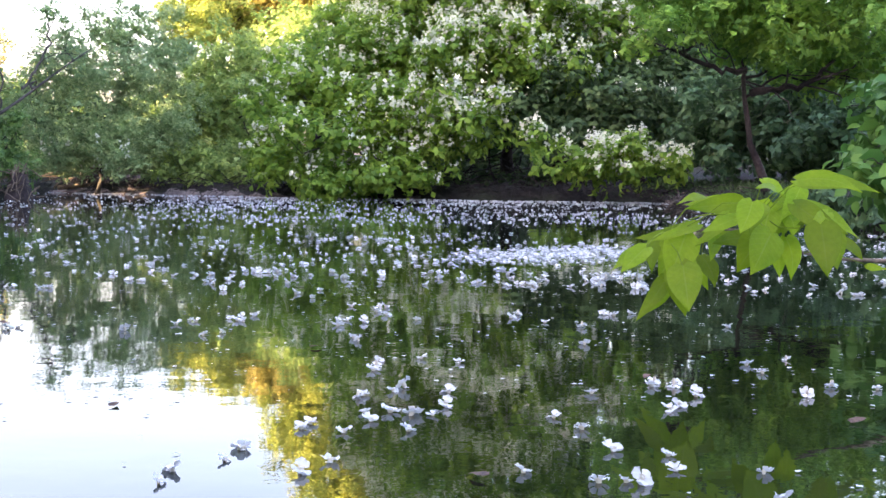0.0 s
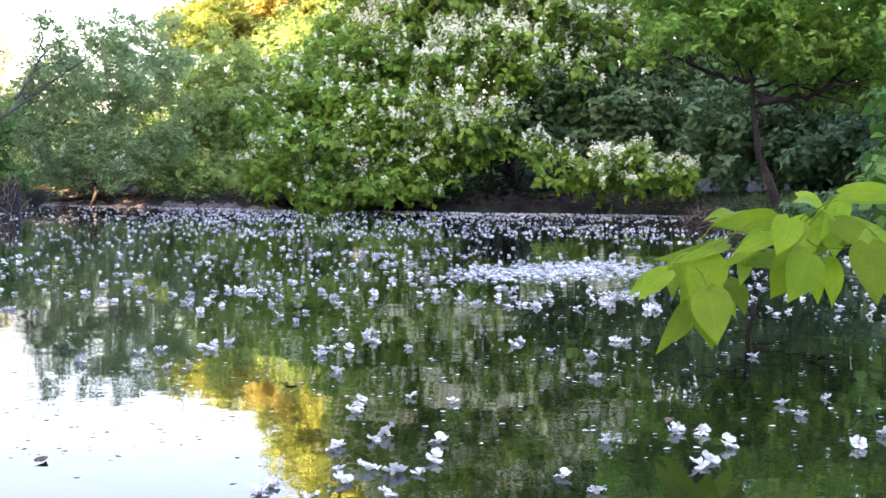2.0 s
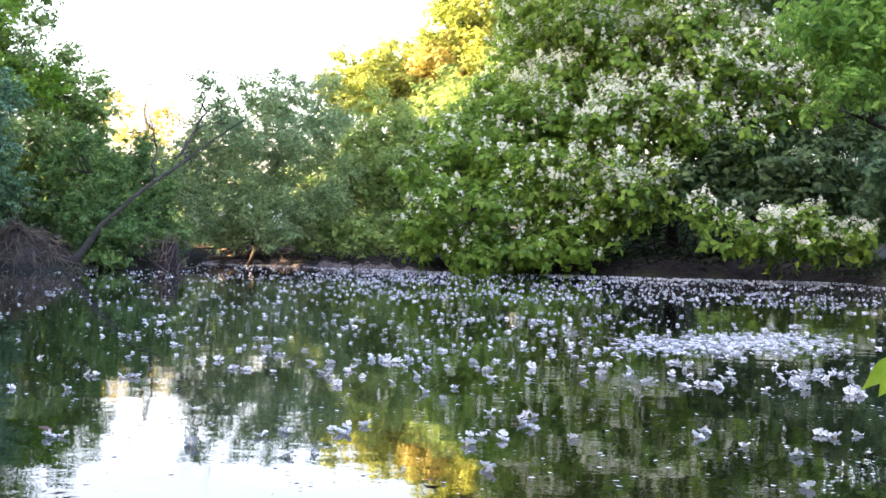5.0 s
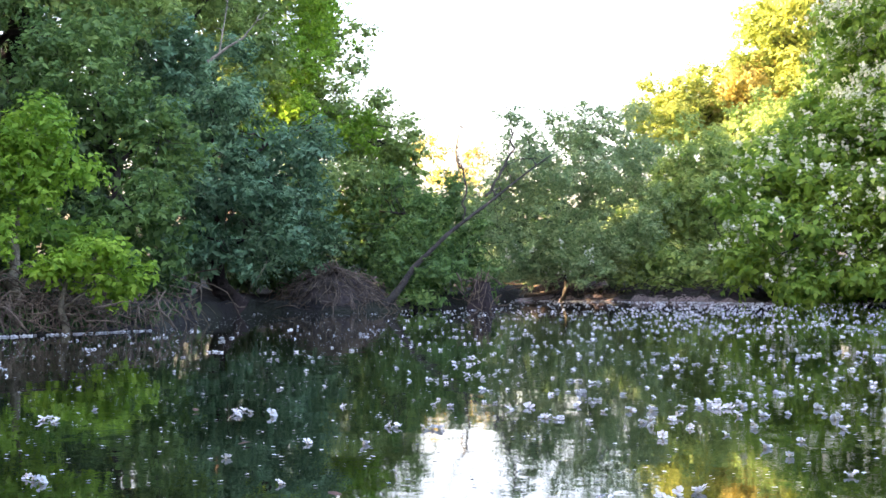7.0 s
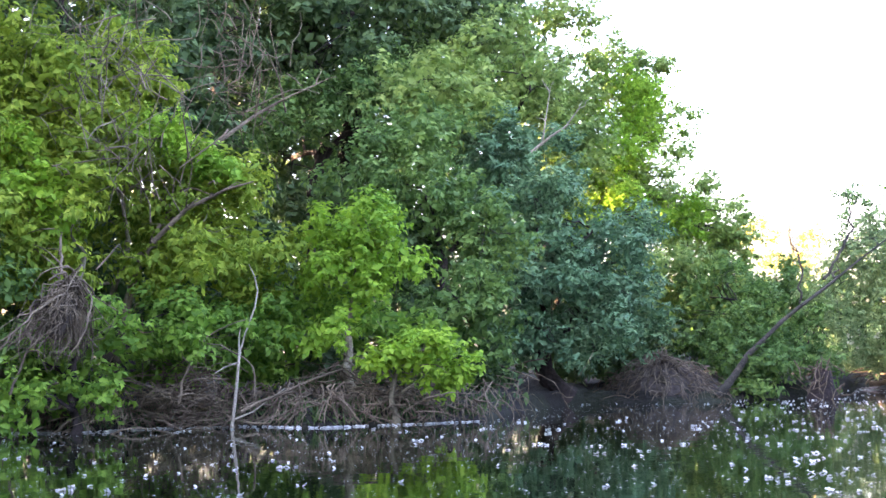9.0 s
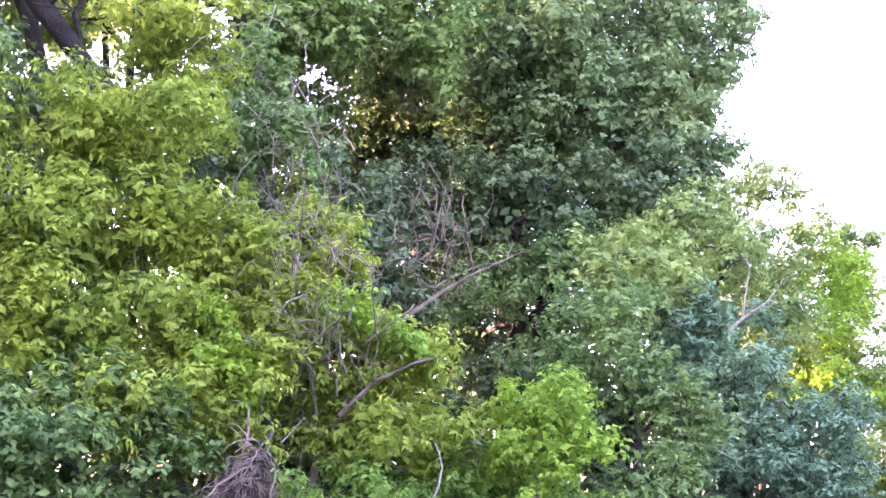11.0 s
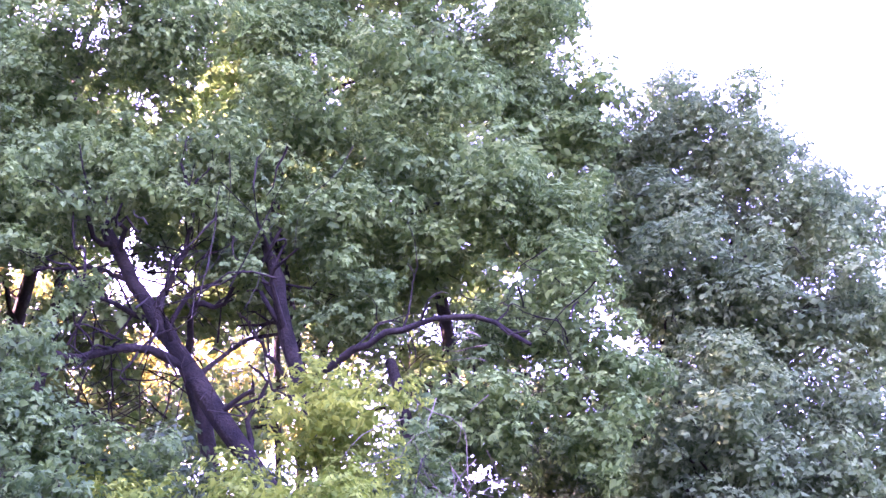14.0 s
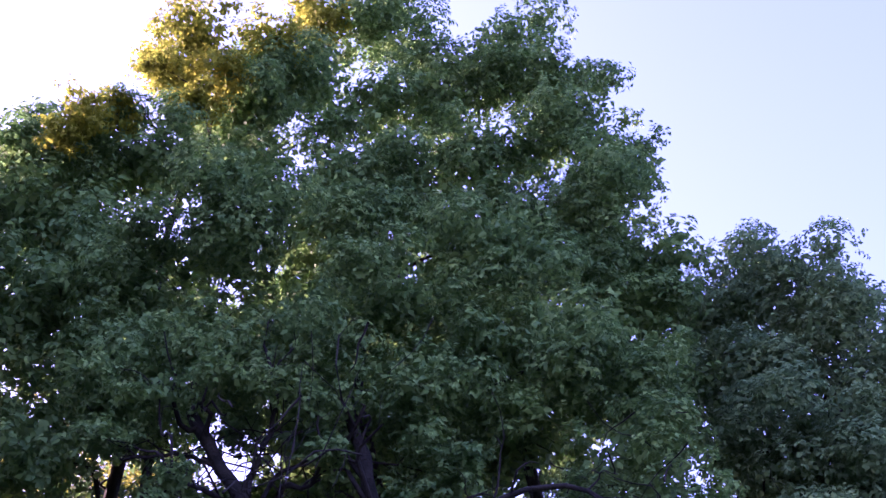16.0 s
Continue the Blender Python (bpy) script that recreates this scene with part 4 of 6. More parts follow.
plant("oak_tree", (-15.1, 13.79, 4.2), (-15.96, 12.95, 9.52), 0.15, [
    (-14.31, 14.75, 10.55, 1.02, 0.56), (-13.41, 15.12, 9.14, 0.71, 0.53), (-14.88, 13.42, 8.53, 0.79, 0.52),
    (-15.05, 14.19, 9.8, 0.64, 0.37), (-13.85, 14.95, 9.83, 0.81, 0.54), (-14.29, 13.84, 7.92, 0.68, 0.51),
    (-15.07, 13.17, 7.77, 0.6, 0.52),
    (-13.70, 14.74, 8.67, 0.54, 0.47), (-13.20, 15.11, 8.17, 0.46, 0.50), (-13.73, 14.85, 7.96, 0.40, 0.36),
    (-13.25, 15.06, 7.52, 0.29, 0.32), (-13.07, 15.52, 8.83, 0.36, 0.40),
], OAK, "lower boughs of an oak leaning towards the water", core=1.3)
plant("oak_tree", (-18.43, 13.39, 6.31), (-19.16, 12.52, 17.48), 0.12, [
    (-21.33, 9.53, 21.73, 1.21, 0.6), (-19.41, 12.04, 24.11, 1.32, 1.04), (-17.44, 14.19, 22.31, 1.32, 0.92),
    (-16.31, 15.36, 19.92, 1.3, 0.87), (-19.87, 10.57, 21.49, 1.37, 0.78), (-22.07, 6.78, 19.04, 1.14, 0.57),
    (-18.25, 12.91, 20.97, 1.15, 0.77), (-15.82, 15.63, 17.78, 1.17, 0.7), (-20.73, 9.44, 20.3, 1.54, 0.77),
    (-15.86, 16.5, 19.03, 0.79, 0.49), (-18.27, 12.49, 18.24, 1.19, 0.83), (-19.1, 11.31, 18.4, 1.32, 0.84),
    (-17.67, 13.49, 19.12, 1.09, 0.73), (-21.09, 8.27, 18.61, 1.35, 0.86), (-16.09, 15.78, 16.54, 1.03, 0.8),
    (-19.11, 11.00, 19.82, 0.60, 0.39), (-16.62, 14.61, 19.20, 0.55, 0.40), (-19.70, 9.86, 20.36, 0.61, 0.36),
    (-18.38, 12.66, 22.37, 0.65, 0.40), (-17.46, 13.95, 21.33, 0.64, 0.40), (-16.24, 15.73, 21.62, 0.36, 0.36),
    (-15.78, 16.28, 15.05, 0.83, 0.89), (-15.86, 16.49, 13.37, 0.81, 0.86), (-16.88, 14.96, 17.12, 1.05, 0.81),
], OAK, "crown of a tall oak, its top gilded by the sun", core=1.6)
plant("oak_tree", (-14.73, 19.1, 4.53), (-14.64, 19.43, 13.11), 0.24, [
    (-15.19, 19.36, 16.98, 1.22, 0.67), (-14.05, 20.03, 15.61, 1.36, 0.89), (-14.98, 18.6, 14.1, 1.24, 0.85),
    (-12.89, 20.51, 13.4, 1.23, 0.84), (-13.95, 19.22, 12.5, 1.36, 0.81), (-14.92, 18.66, 11.49, 0.96, 0.86),
    (-13.35, 19.94, 11.34, 1.39, 0.85), (-14.09, 19.11, 9.99, 1.45, 0.83), (-12.84, 21.03, 11.99, 1.1, 0.99),
    (-12.9, 21.23, 14.47, 0.82, 0.58), (-13.1, 20.61, 9.69, 1.16, 0.84), (-16.08, 18.57, 16.02, 0.84, 0.84),
    (-15.76, 18.32, 13.99, 1.02, 0.91), (-14.71, 19.79, 15.32, 1.06, 0.83), (-14.2, 20.2, 13.89, 1.03, 0.92),
    (-15.42, 18.64, 12.45, 1.21, 0.77), (-15.82, 18.93, 15.87, 0.84, 0.96), (-12.07, 20.87, 11.34, 0.7, 0.65),
    (-11.8, 21.03, 10.02, 0.53, 0.63), (-12.26, 20.74, 8.87, 0.72, 0.62),
    (-13.38, 18.06, 8.60, 0.88, 0.64), (-12.80, 19.15, 8.45, 0.82, 0.62),
    (-14.10, 17.30, 9.30, 0.56, 0.72), (-14.17, 17.23, 8.17, 0.44, 0.64), (-13.65, 17.70, 7.56, 0.44, 0.68),
    (-13.82, 17.55, 6.78, 0.36, 0.48), (-12.88, 18.59, 7.52, 0.73, 0.65), (-12.13, 19.62, 7.81, 0.66, 0.74),
    (-11.75, 19.88, 7.00, 0.54, 0.54), (-12.23, 19.07, 6.91, 0.61, 0.57),
    (-14.62, 17.09, 8.14, 0.48, 0.65), (-14.57, 17.13, 6.93, 0.48, 0.57), (-14.03, 17.09, 6.15, 0.48, 0.40),
    (-15.08, 17.19, 9.02, 0.41, 0.49),
], OAKGREY, "grey-green oak with open crown against the sky", core=1.4)
# Oak boughs whose shade is put into the leaf colour.
plant("oak_tree", (-17.33, 19.18, 2.57), (-17.55, 18.96, 7.85), 0.2, [
    (-17.73, 18.77, 9.72, 1.47, 1.07), (-18.01, 18.47, 8.29, 1.33, 1.05), (-16.66, 19.29, 8.2, 1.31, 1.03),
    (-15.58, 20, 7.69, 1.29, 0.97), (-14.04, 20.72, 7.34, 1.16, 0.74), (-18.58, 17.83, 7.57, 0.99, 0.99),
    (-17.25, 18.69, 6.84, 1.29, 0.75), (-15.89, 19.73, 9.75, 0.99, 0.77), (-14.5, 20.37, 8.66, 1.28, 0.75),
    (-17.24, 17.89, 9.64, 1.19, 0.76), (-16.34, 18.82, 9.66, 1.2, 0.76), (-15.01, 19.22, 8.97, 1.05, 0.74),
    (-16.29, 18.17, 8.56, 1.15, 0.73), (-14.37, 18.87, 7.88, 0.81, 0.71), (-13.48, 19.33, 7.59, 0.8, 0.6),
], DARKGREEN, "dark shaded oak boughs behind the bank thicket", sparse=0.75, core=0.9)
plant("bank_tree", (-11.39, 17.71, 2.23), (-11.88, 17.84, 4.2), 0.1, [
    (-12.8, 19.15, 5.79, 1.05, 0.57), (-13.1, 17.64, 5.37, 0.81, 0.5), (-12.08, 17.18, 4.62, 0.77, 0.51),
    (-12.44, 20.14, 5.16, 0.58, 0.48), (-12.96, 16.44, 4.61, 0.68, 0.51), (-13.23, 15.64, 4.18, 0.67, 0.5),
], MIDGREEN, "green tree tops above the thicket")
plant("young_tree", (-10.7, 17.9, 0.6), (-10.7, 17.9, 3.6), 0.07, [
    (-10.93, 17.42, 5.12, 0.54, 0.36), (-10.97, 18.59, 5.65, 0.42, 0.46), (-10.94, 16.17, 4.45, 0.65, 0.41),
    (-10.37, 18.39, 4.88, 0.48, 0.45), (-10.26, 16.67, 4.14, 0.55, 0.34),
], LIGHTGREEN, "light green young tree rising above the bank thicket", sparse=0.8)
plant("young_tree", (-12.77, 22.78, 1.77), (-12.74, 22.8, 5.03), 0.07, [
    (-12.63, 22.42, 7.24, 0.56, 0.30), (-11.99, 23.02, 7.00, 0.40, 0.19), (-12.26, 22.87, 7.40, 0.47, 0.24),
    (-12.82, 22.30, 6.67, 0.52, 0.24), (-13.17, 22.32, 6.12, 0.43, 0.38), (-12.63, 23.12, 6.30, 0.35, 0.29),
    (-13.27, 22.02, 7.07, 0.42, 0.38),
], TALLGREEN, "thin young tree with pale yellow-green leaves", sparse=0.7, core=0.1)
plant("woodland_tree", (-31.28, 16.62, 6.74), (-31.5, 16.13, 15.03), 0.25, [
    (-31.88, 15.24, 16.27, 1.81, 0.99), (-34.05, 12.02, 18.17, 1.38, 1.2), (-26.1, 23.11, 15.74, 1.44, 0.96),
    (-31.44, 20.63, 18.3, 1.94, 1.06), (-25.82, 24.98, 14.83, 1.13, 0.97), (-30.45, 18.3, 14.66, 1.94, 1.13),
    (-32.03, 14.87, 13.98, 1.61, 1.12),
], GOLD, "woodland behind the oaks, leaves coloured gold for the sun", sparse=0.3, core=0.15)
plant("oak_tree", (-22.2, 10.07, 5.65), (-22.52, 9.1, 14.01), 0.2, [
    (-22.63, 6.51, 17.25, 1.35, 0.99), (-22.11, 6.58, 14.67, 1.15, 0.92), (-21.25, 8.08, 15.34, 1.26, 0.8),
    (-21.77, 8.07, 13.51, 1.35, 0.9), (-20.69, 9.84, 14.13, 1.23, 0.78), 
    (-19.91, 11.71, 13.65, 1.22, 0.77), (-22.47, 7.31, 12.1, 1.22, 0.89), (-18.69, 12.96, 14.53, 1.11, 0.78),
    (-23.28, 5.61, 18.35, 1.02, 0.89), (-23.32, 5.28, 15.95, 1.09, 1.09), (-22.72, 6.54, 18.91, 1.02, 0.64),
    (-22.91, 5.38, 19.27, 0.77, 0.64), (-22.27, 5.58, 16.86, 0.84, 0.72), (-21.84, 6.88, 16.46, 0.83, 0.71),
], BACKOAK, "dark oak standing among the great oaks", core=1.1)
plant("oak_tree", (-17.76, 15.29, 5.66), (-17.83, 15.19, 12.63), 0.2, [
    (-18.97, 13.48, 13.07, 1.09, 0.77), (-17.41, 14.23, 14.08, 1.08, 0.76), (-17.61, 14.64, 12.59, 1.17, 0.74),
    (-16.3, 15.69, 14.3, 0.98, 0.76), (-16.09, 17.28, 13.77, 0.89, 0.89),
    (-20.29, 12.07, 12.22, 1.2, 0.66), (-16.1, 17.12, 16.72, 0.83, 0.71), (-18.09, 13.57, 16.38, 1.15, 0.92), (-17.00, 13.77, 17.45, 0.51, 0.33),
    (-19.02, 11.49, 16.03, 1.25, 0.91),
    (-18.80, 11.89, 20.44, 0.61, 0.48), (-19.92, 9.86, 18.38, 0.61, 0.45), (-17.34, 13.95, 19.19, 0.60, 0.44),
    (-21.02, 7.69, 18.29, 0.75, 0.46), (-16.72, 15.14, 21.28, 0.48, 0.40),
], BACKOAK, "dark oak with gaps of sky between its boughs", core=1.1)
plant("oak_tree", (-19.33, 15.18, 1.4), (-20.0, 14.13, 11.84), 0.12, [
    (-20.14, 12.88, 13.39, 1.36, 0.68), (-18.42, 14.75, 13.22, 1.23, 0.67), 
    (-17, 15, 9.65, 0.8, 0.7), (-16.28, 14.3, 8.19, 0.85, 0.66),
    (-20.12, 14.89, 13.19, 1.29, 0.7), (-17.85, 17.14, 13.98, 1.29, 0.7), (-21.92, 12.68, 10.39, 1.25, 0.68),
    (-16.3, 15.09, 7.5, 0.67, 0.67), (-19.96, 16.03, 11.88, 0.93, 0.7),
    (-21.25, 9.40, 11.15, 0.60, 0.35), (-20.94, 10.28, 10.41, 0.52, 0.30), (-20.03, 11.15, 11.29, 0.42, 0.24),
    (-18.96, 9.45, 10.27, 0.39, 0.20), (-18.32, 10.95, 11.80, 0.47, 0.27), (-17.97, 11.63, 10.96, 0.39, 0.24),
    (-18.77, 9.94, 11.67, 0.35, 0.20), (-19.22, 11.38, 10.78, 0.33, 0.16),
], BACKOAK, "oak boughs hanging over the thicket", core=0.4)
plant("woodland_tree", (-14.08, 17.66, 0.14), (-14.06, 17.68, 3.82), 0.2, [
    (-13.91, 16.47, 5.82, 1, 0.73), (-12.98, 17.29, 5.83, 1, 0.82), (-12.58, 18.86, 6.09, 1.05, 0.86),
    (-17.34, 21.46, 5.77, 1.28, 0.93), (-17.8, 19.66, 5.78, 1.01, 0.9), (-16.5, 19.52, 4.29, 0.96, 0.75),
    (-16.89, 14.68, 5.96, 0.57, 0.57), (-17.75, 18.28, 4.92, 0.86, 0.75),
    (-14.05, 14.92, 5.53, 0.86, 0.69), (-11.97, 15.52, 2.87, 0.56, 0.48), (-12.14, 19.17, 4.46, 0.75, 0.75),
], DARKGREEN, "dark tree standing behind the bank thicket")
plant("bank_shrub", (-12.37, 7.47, -0.02), (-13.08, 6.73, 4.8), 0.08, [
    (-13.2, 6.35, 6.52, 0.45, 0.26), (-12.82, 6.22, 5.57, 0.49, 0.37), (-12.8, 6.92, 5.39, 0.56, 0.31),
    (-13.18, 5.68, 5.9, 0.5, 0.44), (-12.72, 7.67, 5.32, 0.5, 0.31), (-12.33, 6.43, 4.77, 0.64, 0.29),
    (-11.32, 10.79, 5.01, 0.35, 0.61), (-11.02, 10.84, 4.11, 0.31, 0.5), (-11.94, 10.79, 5.98, 0.31, 0.48),
    (-11.67, 10.43, 4.85, 0.32, 0.51),
], MIDGREEN, "green bush beside the box elder")
plant("oak_tree", (-22.14, 9.9, 0.9), (-22.61, 8.35, 9.7), 0.2, [
    (-22.78, 7.67, 12.83, 1.15, 1.03), (-22.96, 6.83, 14.77, 1.19, 1.07),
    (-23.22, 9.82, 13.36, 0.96, 0.48), (-23.25, 9.73, 10.46, 1.14, 0.68), 
], BACKOAK, "shaded oak at the edge of the wood", core=0.3)
# Sunlit top of the tall oak; its golden light is in the leaf colour.
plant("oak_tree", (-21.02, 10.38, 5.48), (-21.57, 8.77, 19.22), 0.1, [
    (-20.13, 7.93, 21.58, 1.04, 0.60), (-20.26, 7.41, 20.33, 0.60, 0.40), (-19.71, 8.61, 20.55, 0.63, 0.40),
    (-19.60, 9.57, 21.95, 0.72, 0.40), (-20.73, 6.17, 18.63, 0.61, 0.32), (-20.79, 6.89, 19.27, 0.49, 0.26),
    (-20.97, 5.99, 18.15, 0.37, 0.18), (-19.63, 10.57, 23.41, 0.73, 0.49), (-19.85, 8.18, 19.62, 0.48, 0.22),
], SUNLITOAK, "oak top, leaves coloured golden for the low sun", core=1.5)
plant("woodland_tree", (-23.69, 15.67, -4.72), (-24.3, 14.56, 6.79), 0.14, [
    (-23.97, 15.17, 13.92, 1.06, 0.79), (-24.14, 12.56, 10.8, 1.1, 0.61),
    (-23.24, 14.43, 11.64, 0.87, 0.62), (-23.23, 16.44, 12.86, 0.78, 0.78),
    (-19.82, 18.23, 12.99, 0.78, 0.59), (-19.21, 18.96, 11.94, 0.69, 0.59), (-24.51, 9.17, 12.30, 0.69, 0.59),
    (-23.76, 11.42, 11.10, 0.69, 0.44), (-20.36, 17.55, 14.07, 0.49, 0.39), (-24.58, 8.91, 11.48, 0.69, 0.59),
], DARKGREEN, "shaded tree behind the limbs of the great oak", sparse=0.6, core=0.35)
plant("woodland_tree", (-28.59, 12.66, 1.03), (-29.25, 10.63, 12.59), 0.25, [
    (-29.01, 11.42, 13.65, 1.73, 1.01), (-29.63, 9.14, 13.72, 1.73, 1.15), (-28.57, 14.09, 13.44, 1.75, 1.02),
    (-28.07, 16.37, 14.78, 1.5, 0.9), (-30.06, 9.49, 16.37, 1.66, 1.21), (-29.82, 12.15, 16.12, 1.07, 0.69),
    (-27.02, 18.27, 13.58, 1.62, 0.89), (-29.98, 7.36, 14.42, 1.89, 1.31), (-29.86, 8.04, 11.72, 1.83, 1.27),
], GOLD, "woodland behind the oaks, sunlit gold put into its leaf colour", sparse=0.22, core=0.1)
plant("oak_tree", (-21.6, 15.64, 1.19), (-22.38, 14.31, 14.17), 0.12, [
    (-23.31, 12.4, 16.17, 1.17, 0.84), (-22.5, 14.08, 16.65, 1.24, 0.85), (-21.55, 15.73, 17.37, 1.26, 0.93),
    (-22.6, 13.89, 18.7, 1.29, 0.95), (-21.56, 15.71, 19.52, 1.24, 0.96), (-23.41, 12.17, 17.99, 1.2, 0.87),
    (-24.06, 10.46, 17.38, 1.19, 0.93), (-20.45, 17.33, 18.34, 1.21, 0.94), (-20.54, 17.21, 15.66, 1.03, 0.77),
    (-24.45, 9.2, 17.77, 1.2, 1.07),
], BACKOAK, "shaded oak standing behind the great oak", core=1.1)
plant("bank_shrub", (-10.57, 8.37, -0.01), (-10.75, 8.46, 0.88), 0.06, [
    (-10.38, 8.67, 0.62, 0.59, 0.38), (-10.55, 8.77, 1.49, 0.6, 0.49), (-10.51, 8.1, 0.87, 0.63, 0.53),
    (-10.58, 7.58, 1.06, 0.62, 0.57), (-10.22, 7.4, 0.32, 0.6, 0.3), (-10.14, 7.94, 0.21, 0.56, 0.25),
    (-10.95, 7.3, 1.35, 0.63, 0.63), (-11.05, 8.35, 1.91, 0.67, 0.5), (-10.26, 6.88, 0.51, 0.59, 0.39),
], MIDGREEN, "dense green bank shrub reaching down to the water")
plant("dark_shrub", (-12.55, 13.26, -2.64), (-12.81, 13.12, 2.46), 0.08, [
    (-12.64, 13.17, 4.35, 0.52, 0.52), (-13.44, 12.99, 5.55, 0.47, 0.54), (-12.05, 13.06, 3.53, 0.5, 0.43),
    (-14.86, 8.8, 5.04, 0.66, 0.58), (-14.75, 9.05, 3.86, 0.72, 0.57), (-14.52, 9.51, 4.55, 0.65, 0.51),
    (-15.4, 8.82, 6.21, 0.69, 0.54), (-14.17, 10.16, 4.04, 0.65, 0.58), (-12.81, 12.18, 4.2, 0.58, 0.58),
    (-14.09, 11.07, 5.1, 0.67, 0.67), (-15.53, 9.72, 5.89, 0.7, 0.63), (-14.23, 11.91, 5.44, 0.54, 0.54), (-13.24, 10.70, 4.34, 0.49, 0.36), (-12.45, 11.80, 2.21, 0.43, 0.36), (-13.86, 9.68, 4.94, 0.43, 0.30), (-9.78, 14.21, 1.93, 0.49, 0.37), (-9.54, 14.40, 1.44, 0.43, 0.31), (-10.25, 13.70, 1.32, 0.49, 0.30),
    (-15.37, 11.07, 5.95, 0.72, 0.64), (-15.05, 12.49, 6.93, 0.5, 0.5),
], DARKGREEN, "dark shaded thicket behind the box elders", core=1.2)

# twigs, roots and boughs
STEM = [(-9.04, 10.68, 0.0), (-9.01, 10.71, 0.37), (-9.06, 10.80, 0.69), (-9.10, 10.91, 0.87), (-9.09, 11.05, 1.16), (-9.07, 11.07, 1.33), (-9.09, 11.05, 1.47), (-9.13, 11.01, 1.59)]
STEM_FORKS = ([(-9.06, 10.80, 0.63), (-9.08, 10.64, 0.59), (-9.08, 10.50, 0.53)], [(-9.06, 10.80, 0.70), (-9.06, 10.80, 0.85), (-9.05, 10.81, 0.97)],
              [(-9.04, 10.68, 0.08), (-8.96, 10.90, 0.16), (-8.91, 11.08, 0.28), (-8.88, 11.25, 0.37)])
THICKET_BOUGHS = [
    (0.012, [(-9.50, 9.10, 1.25), (-9.50, 8.78, 1.09), (-9.45, 8.52, 0.85), (-9.47, 8.32, 0.66)]),
    (0.012, [(-9.48, 9.30, 1.35), (-9.36, 9.29, 1.15), (-9.32, 9.17, 0.90), (-9.33, 9.00, 0.68)]),
    (0.02, [(-9.55, 9.21, 1.35), (-9.60, 9.15, 1.45), (-9.77, 9.25, 1.67), (-10.00, 9.45, 1.91)]),
    (0.05, [(-10.3, 10.3, 0.3), (-10.26, 10.4, 1.1), (-10.18, 10.49, 1.56), (-10.09, 10.59, 1.84), (-9.96, 10.73, 2.18), (-9.90, 10.79, 2.36)]),
    (0.014, [(-10.09, 9.97, 0.30), (-9.97, 9.97, 0.45), (-9.83, 10.12, 0.48), (-9.51, 10.33, 0.34)]),
    (0.011, [(-9.95, 9.85, 0.3), (-9.89, 9.90, 0.66), (-9.80, 10.16, 0.92), (-9.66, 10.47, 0.98)]),
    (0.012, [(-9.03, 10.97, 0.3), (-9.03, 10.97, 0.64), (-9.22, 10.64, 0.80), (-9.59, 10.40, 0.92)]),
    (0.012, [(-9.36, 10.3, 0.25), (-9.33, 10.38, 0.59), (-9.33, 10.67, 0.92), (-9.13, 11.01, 1.05)]),
    (0.016, [(-9.81, 8.70, 0.18), (-9.77, 8.76, 0.42), (-9.66, 8.90, 0.86), (-9.57, 9.18, 1.35)]),
    (0.018, [(-8.98, 10.74, 0.16), (-8.68, 11.83, 0.57), (-8.48, 12.12, 0.33)])]
BARE_BOUGH = [(-10.32, 11.3, 2.69), (-10.21, 11.7, 3.04), (-10.09, 12.1, 3.36), (-9.93, 12.39, 3.57), (-9.72, 12.71, 3.76)]
BARE_BOUGH_LOW = [(-9.81, 10.38, 1.81), (-9.52, 10.55, 2.13), (-9.18, 10.75, 2.31), (-8.99, 10.94, 2.39)]
WHITE_BOUGH = [(-9.33, 16.7, 3.45), (-9.1, 16.84, 3.66), (-8.88, 16.85, 3.76), (-8.71, 16.95, 4.01)]
WHITE_SPRIG = [(-9.2, 16.78, 3.56), (-9.16, 16.81, 3.87), (-9.1, 16.84, 4.26)]
LOG = [(-7.76, 25.91, 0.11), (-7.11, 25.89, 0.16), (-6.77, 25.88, 0.32), (-6.58, 25.83, 0.49)]
SNAG = [(-21.39, 59.39, 5.34), (-21.58, 59.32, 6.41), (-21.37, 59.4, 7.62)]
BRUSH_A = (-8.69, 12.01, 0.21)
BRUSH_B = (-9.73, 10.75, 0.25)
BRUSH_C = (-10.28, 9.5, 0.17)
BRUSH_D = (-8.31, 13.06, 0.16)
ROOT_TOP = (-9.55, 9.21, 1.36)
ROOT_LEFT = (-9.76, 8.42, 0.57)
ROOT_RIGHT = (-9.53, 9.39, 0.73)
MOUND = (-8.81, 19.38, 0.29)
STUMP = (-6.7, 20.26, 0.23)
DEBRIS = (0.87, 4.72, 0.42)
TWIGS_HIGH = (-9.57, 9.89, 2.99)
TWIGS_TOP = (-10.25, 9.89, 4.27)
TWIGS_MID = (-10.14, 10.03, 3.05)
TWIGS_DARK = (-10.39, 12.23, 3.9)
HOLLOW = (0.92, 24.58, 0.15)
OAK_HEART = (-19.38, 9.88, 9.73)
OAK_HEART_LOW = (-15.82, 14.33, 9.93)
TWIGS_SHORE = (-8.51, 14.97, 0.27)
BOUGH = [(1.55, 4.01, 0.27), (1.37, 3.97, 0.28), (1.2, 3.9, 0.29), (1.08, 3.85, 0.31), (1.02, 3.83, 0.34), (0.91, 3.81, 0.38), (0.78, 3.8, 0.38), (0.66, 3.74, 0.37)]
bough_leaf((0.56, 3.54, 0.34), (0.48, 3.46, 0.28), 0.060)
bough_leaf((0.56, 3.63, 0.33), (0.47, 3.57, 0.29), 0.057)
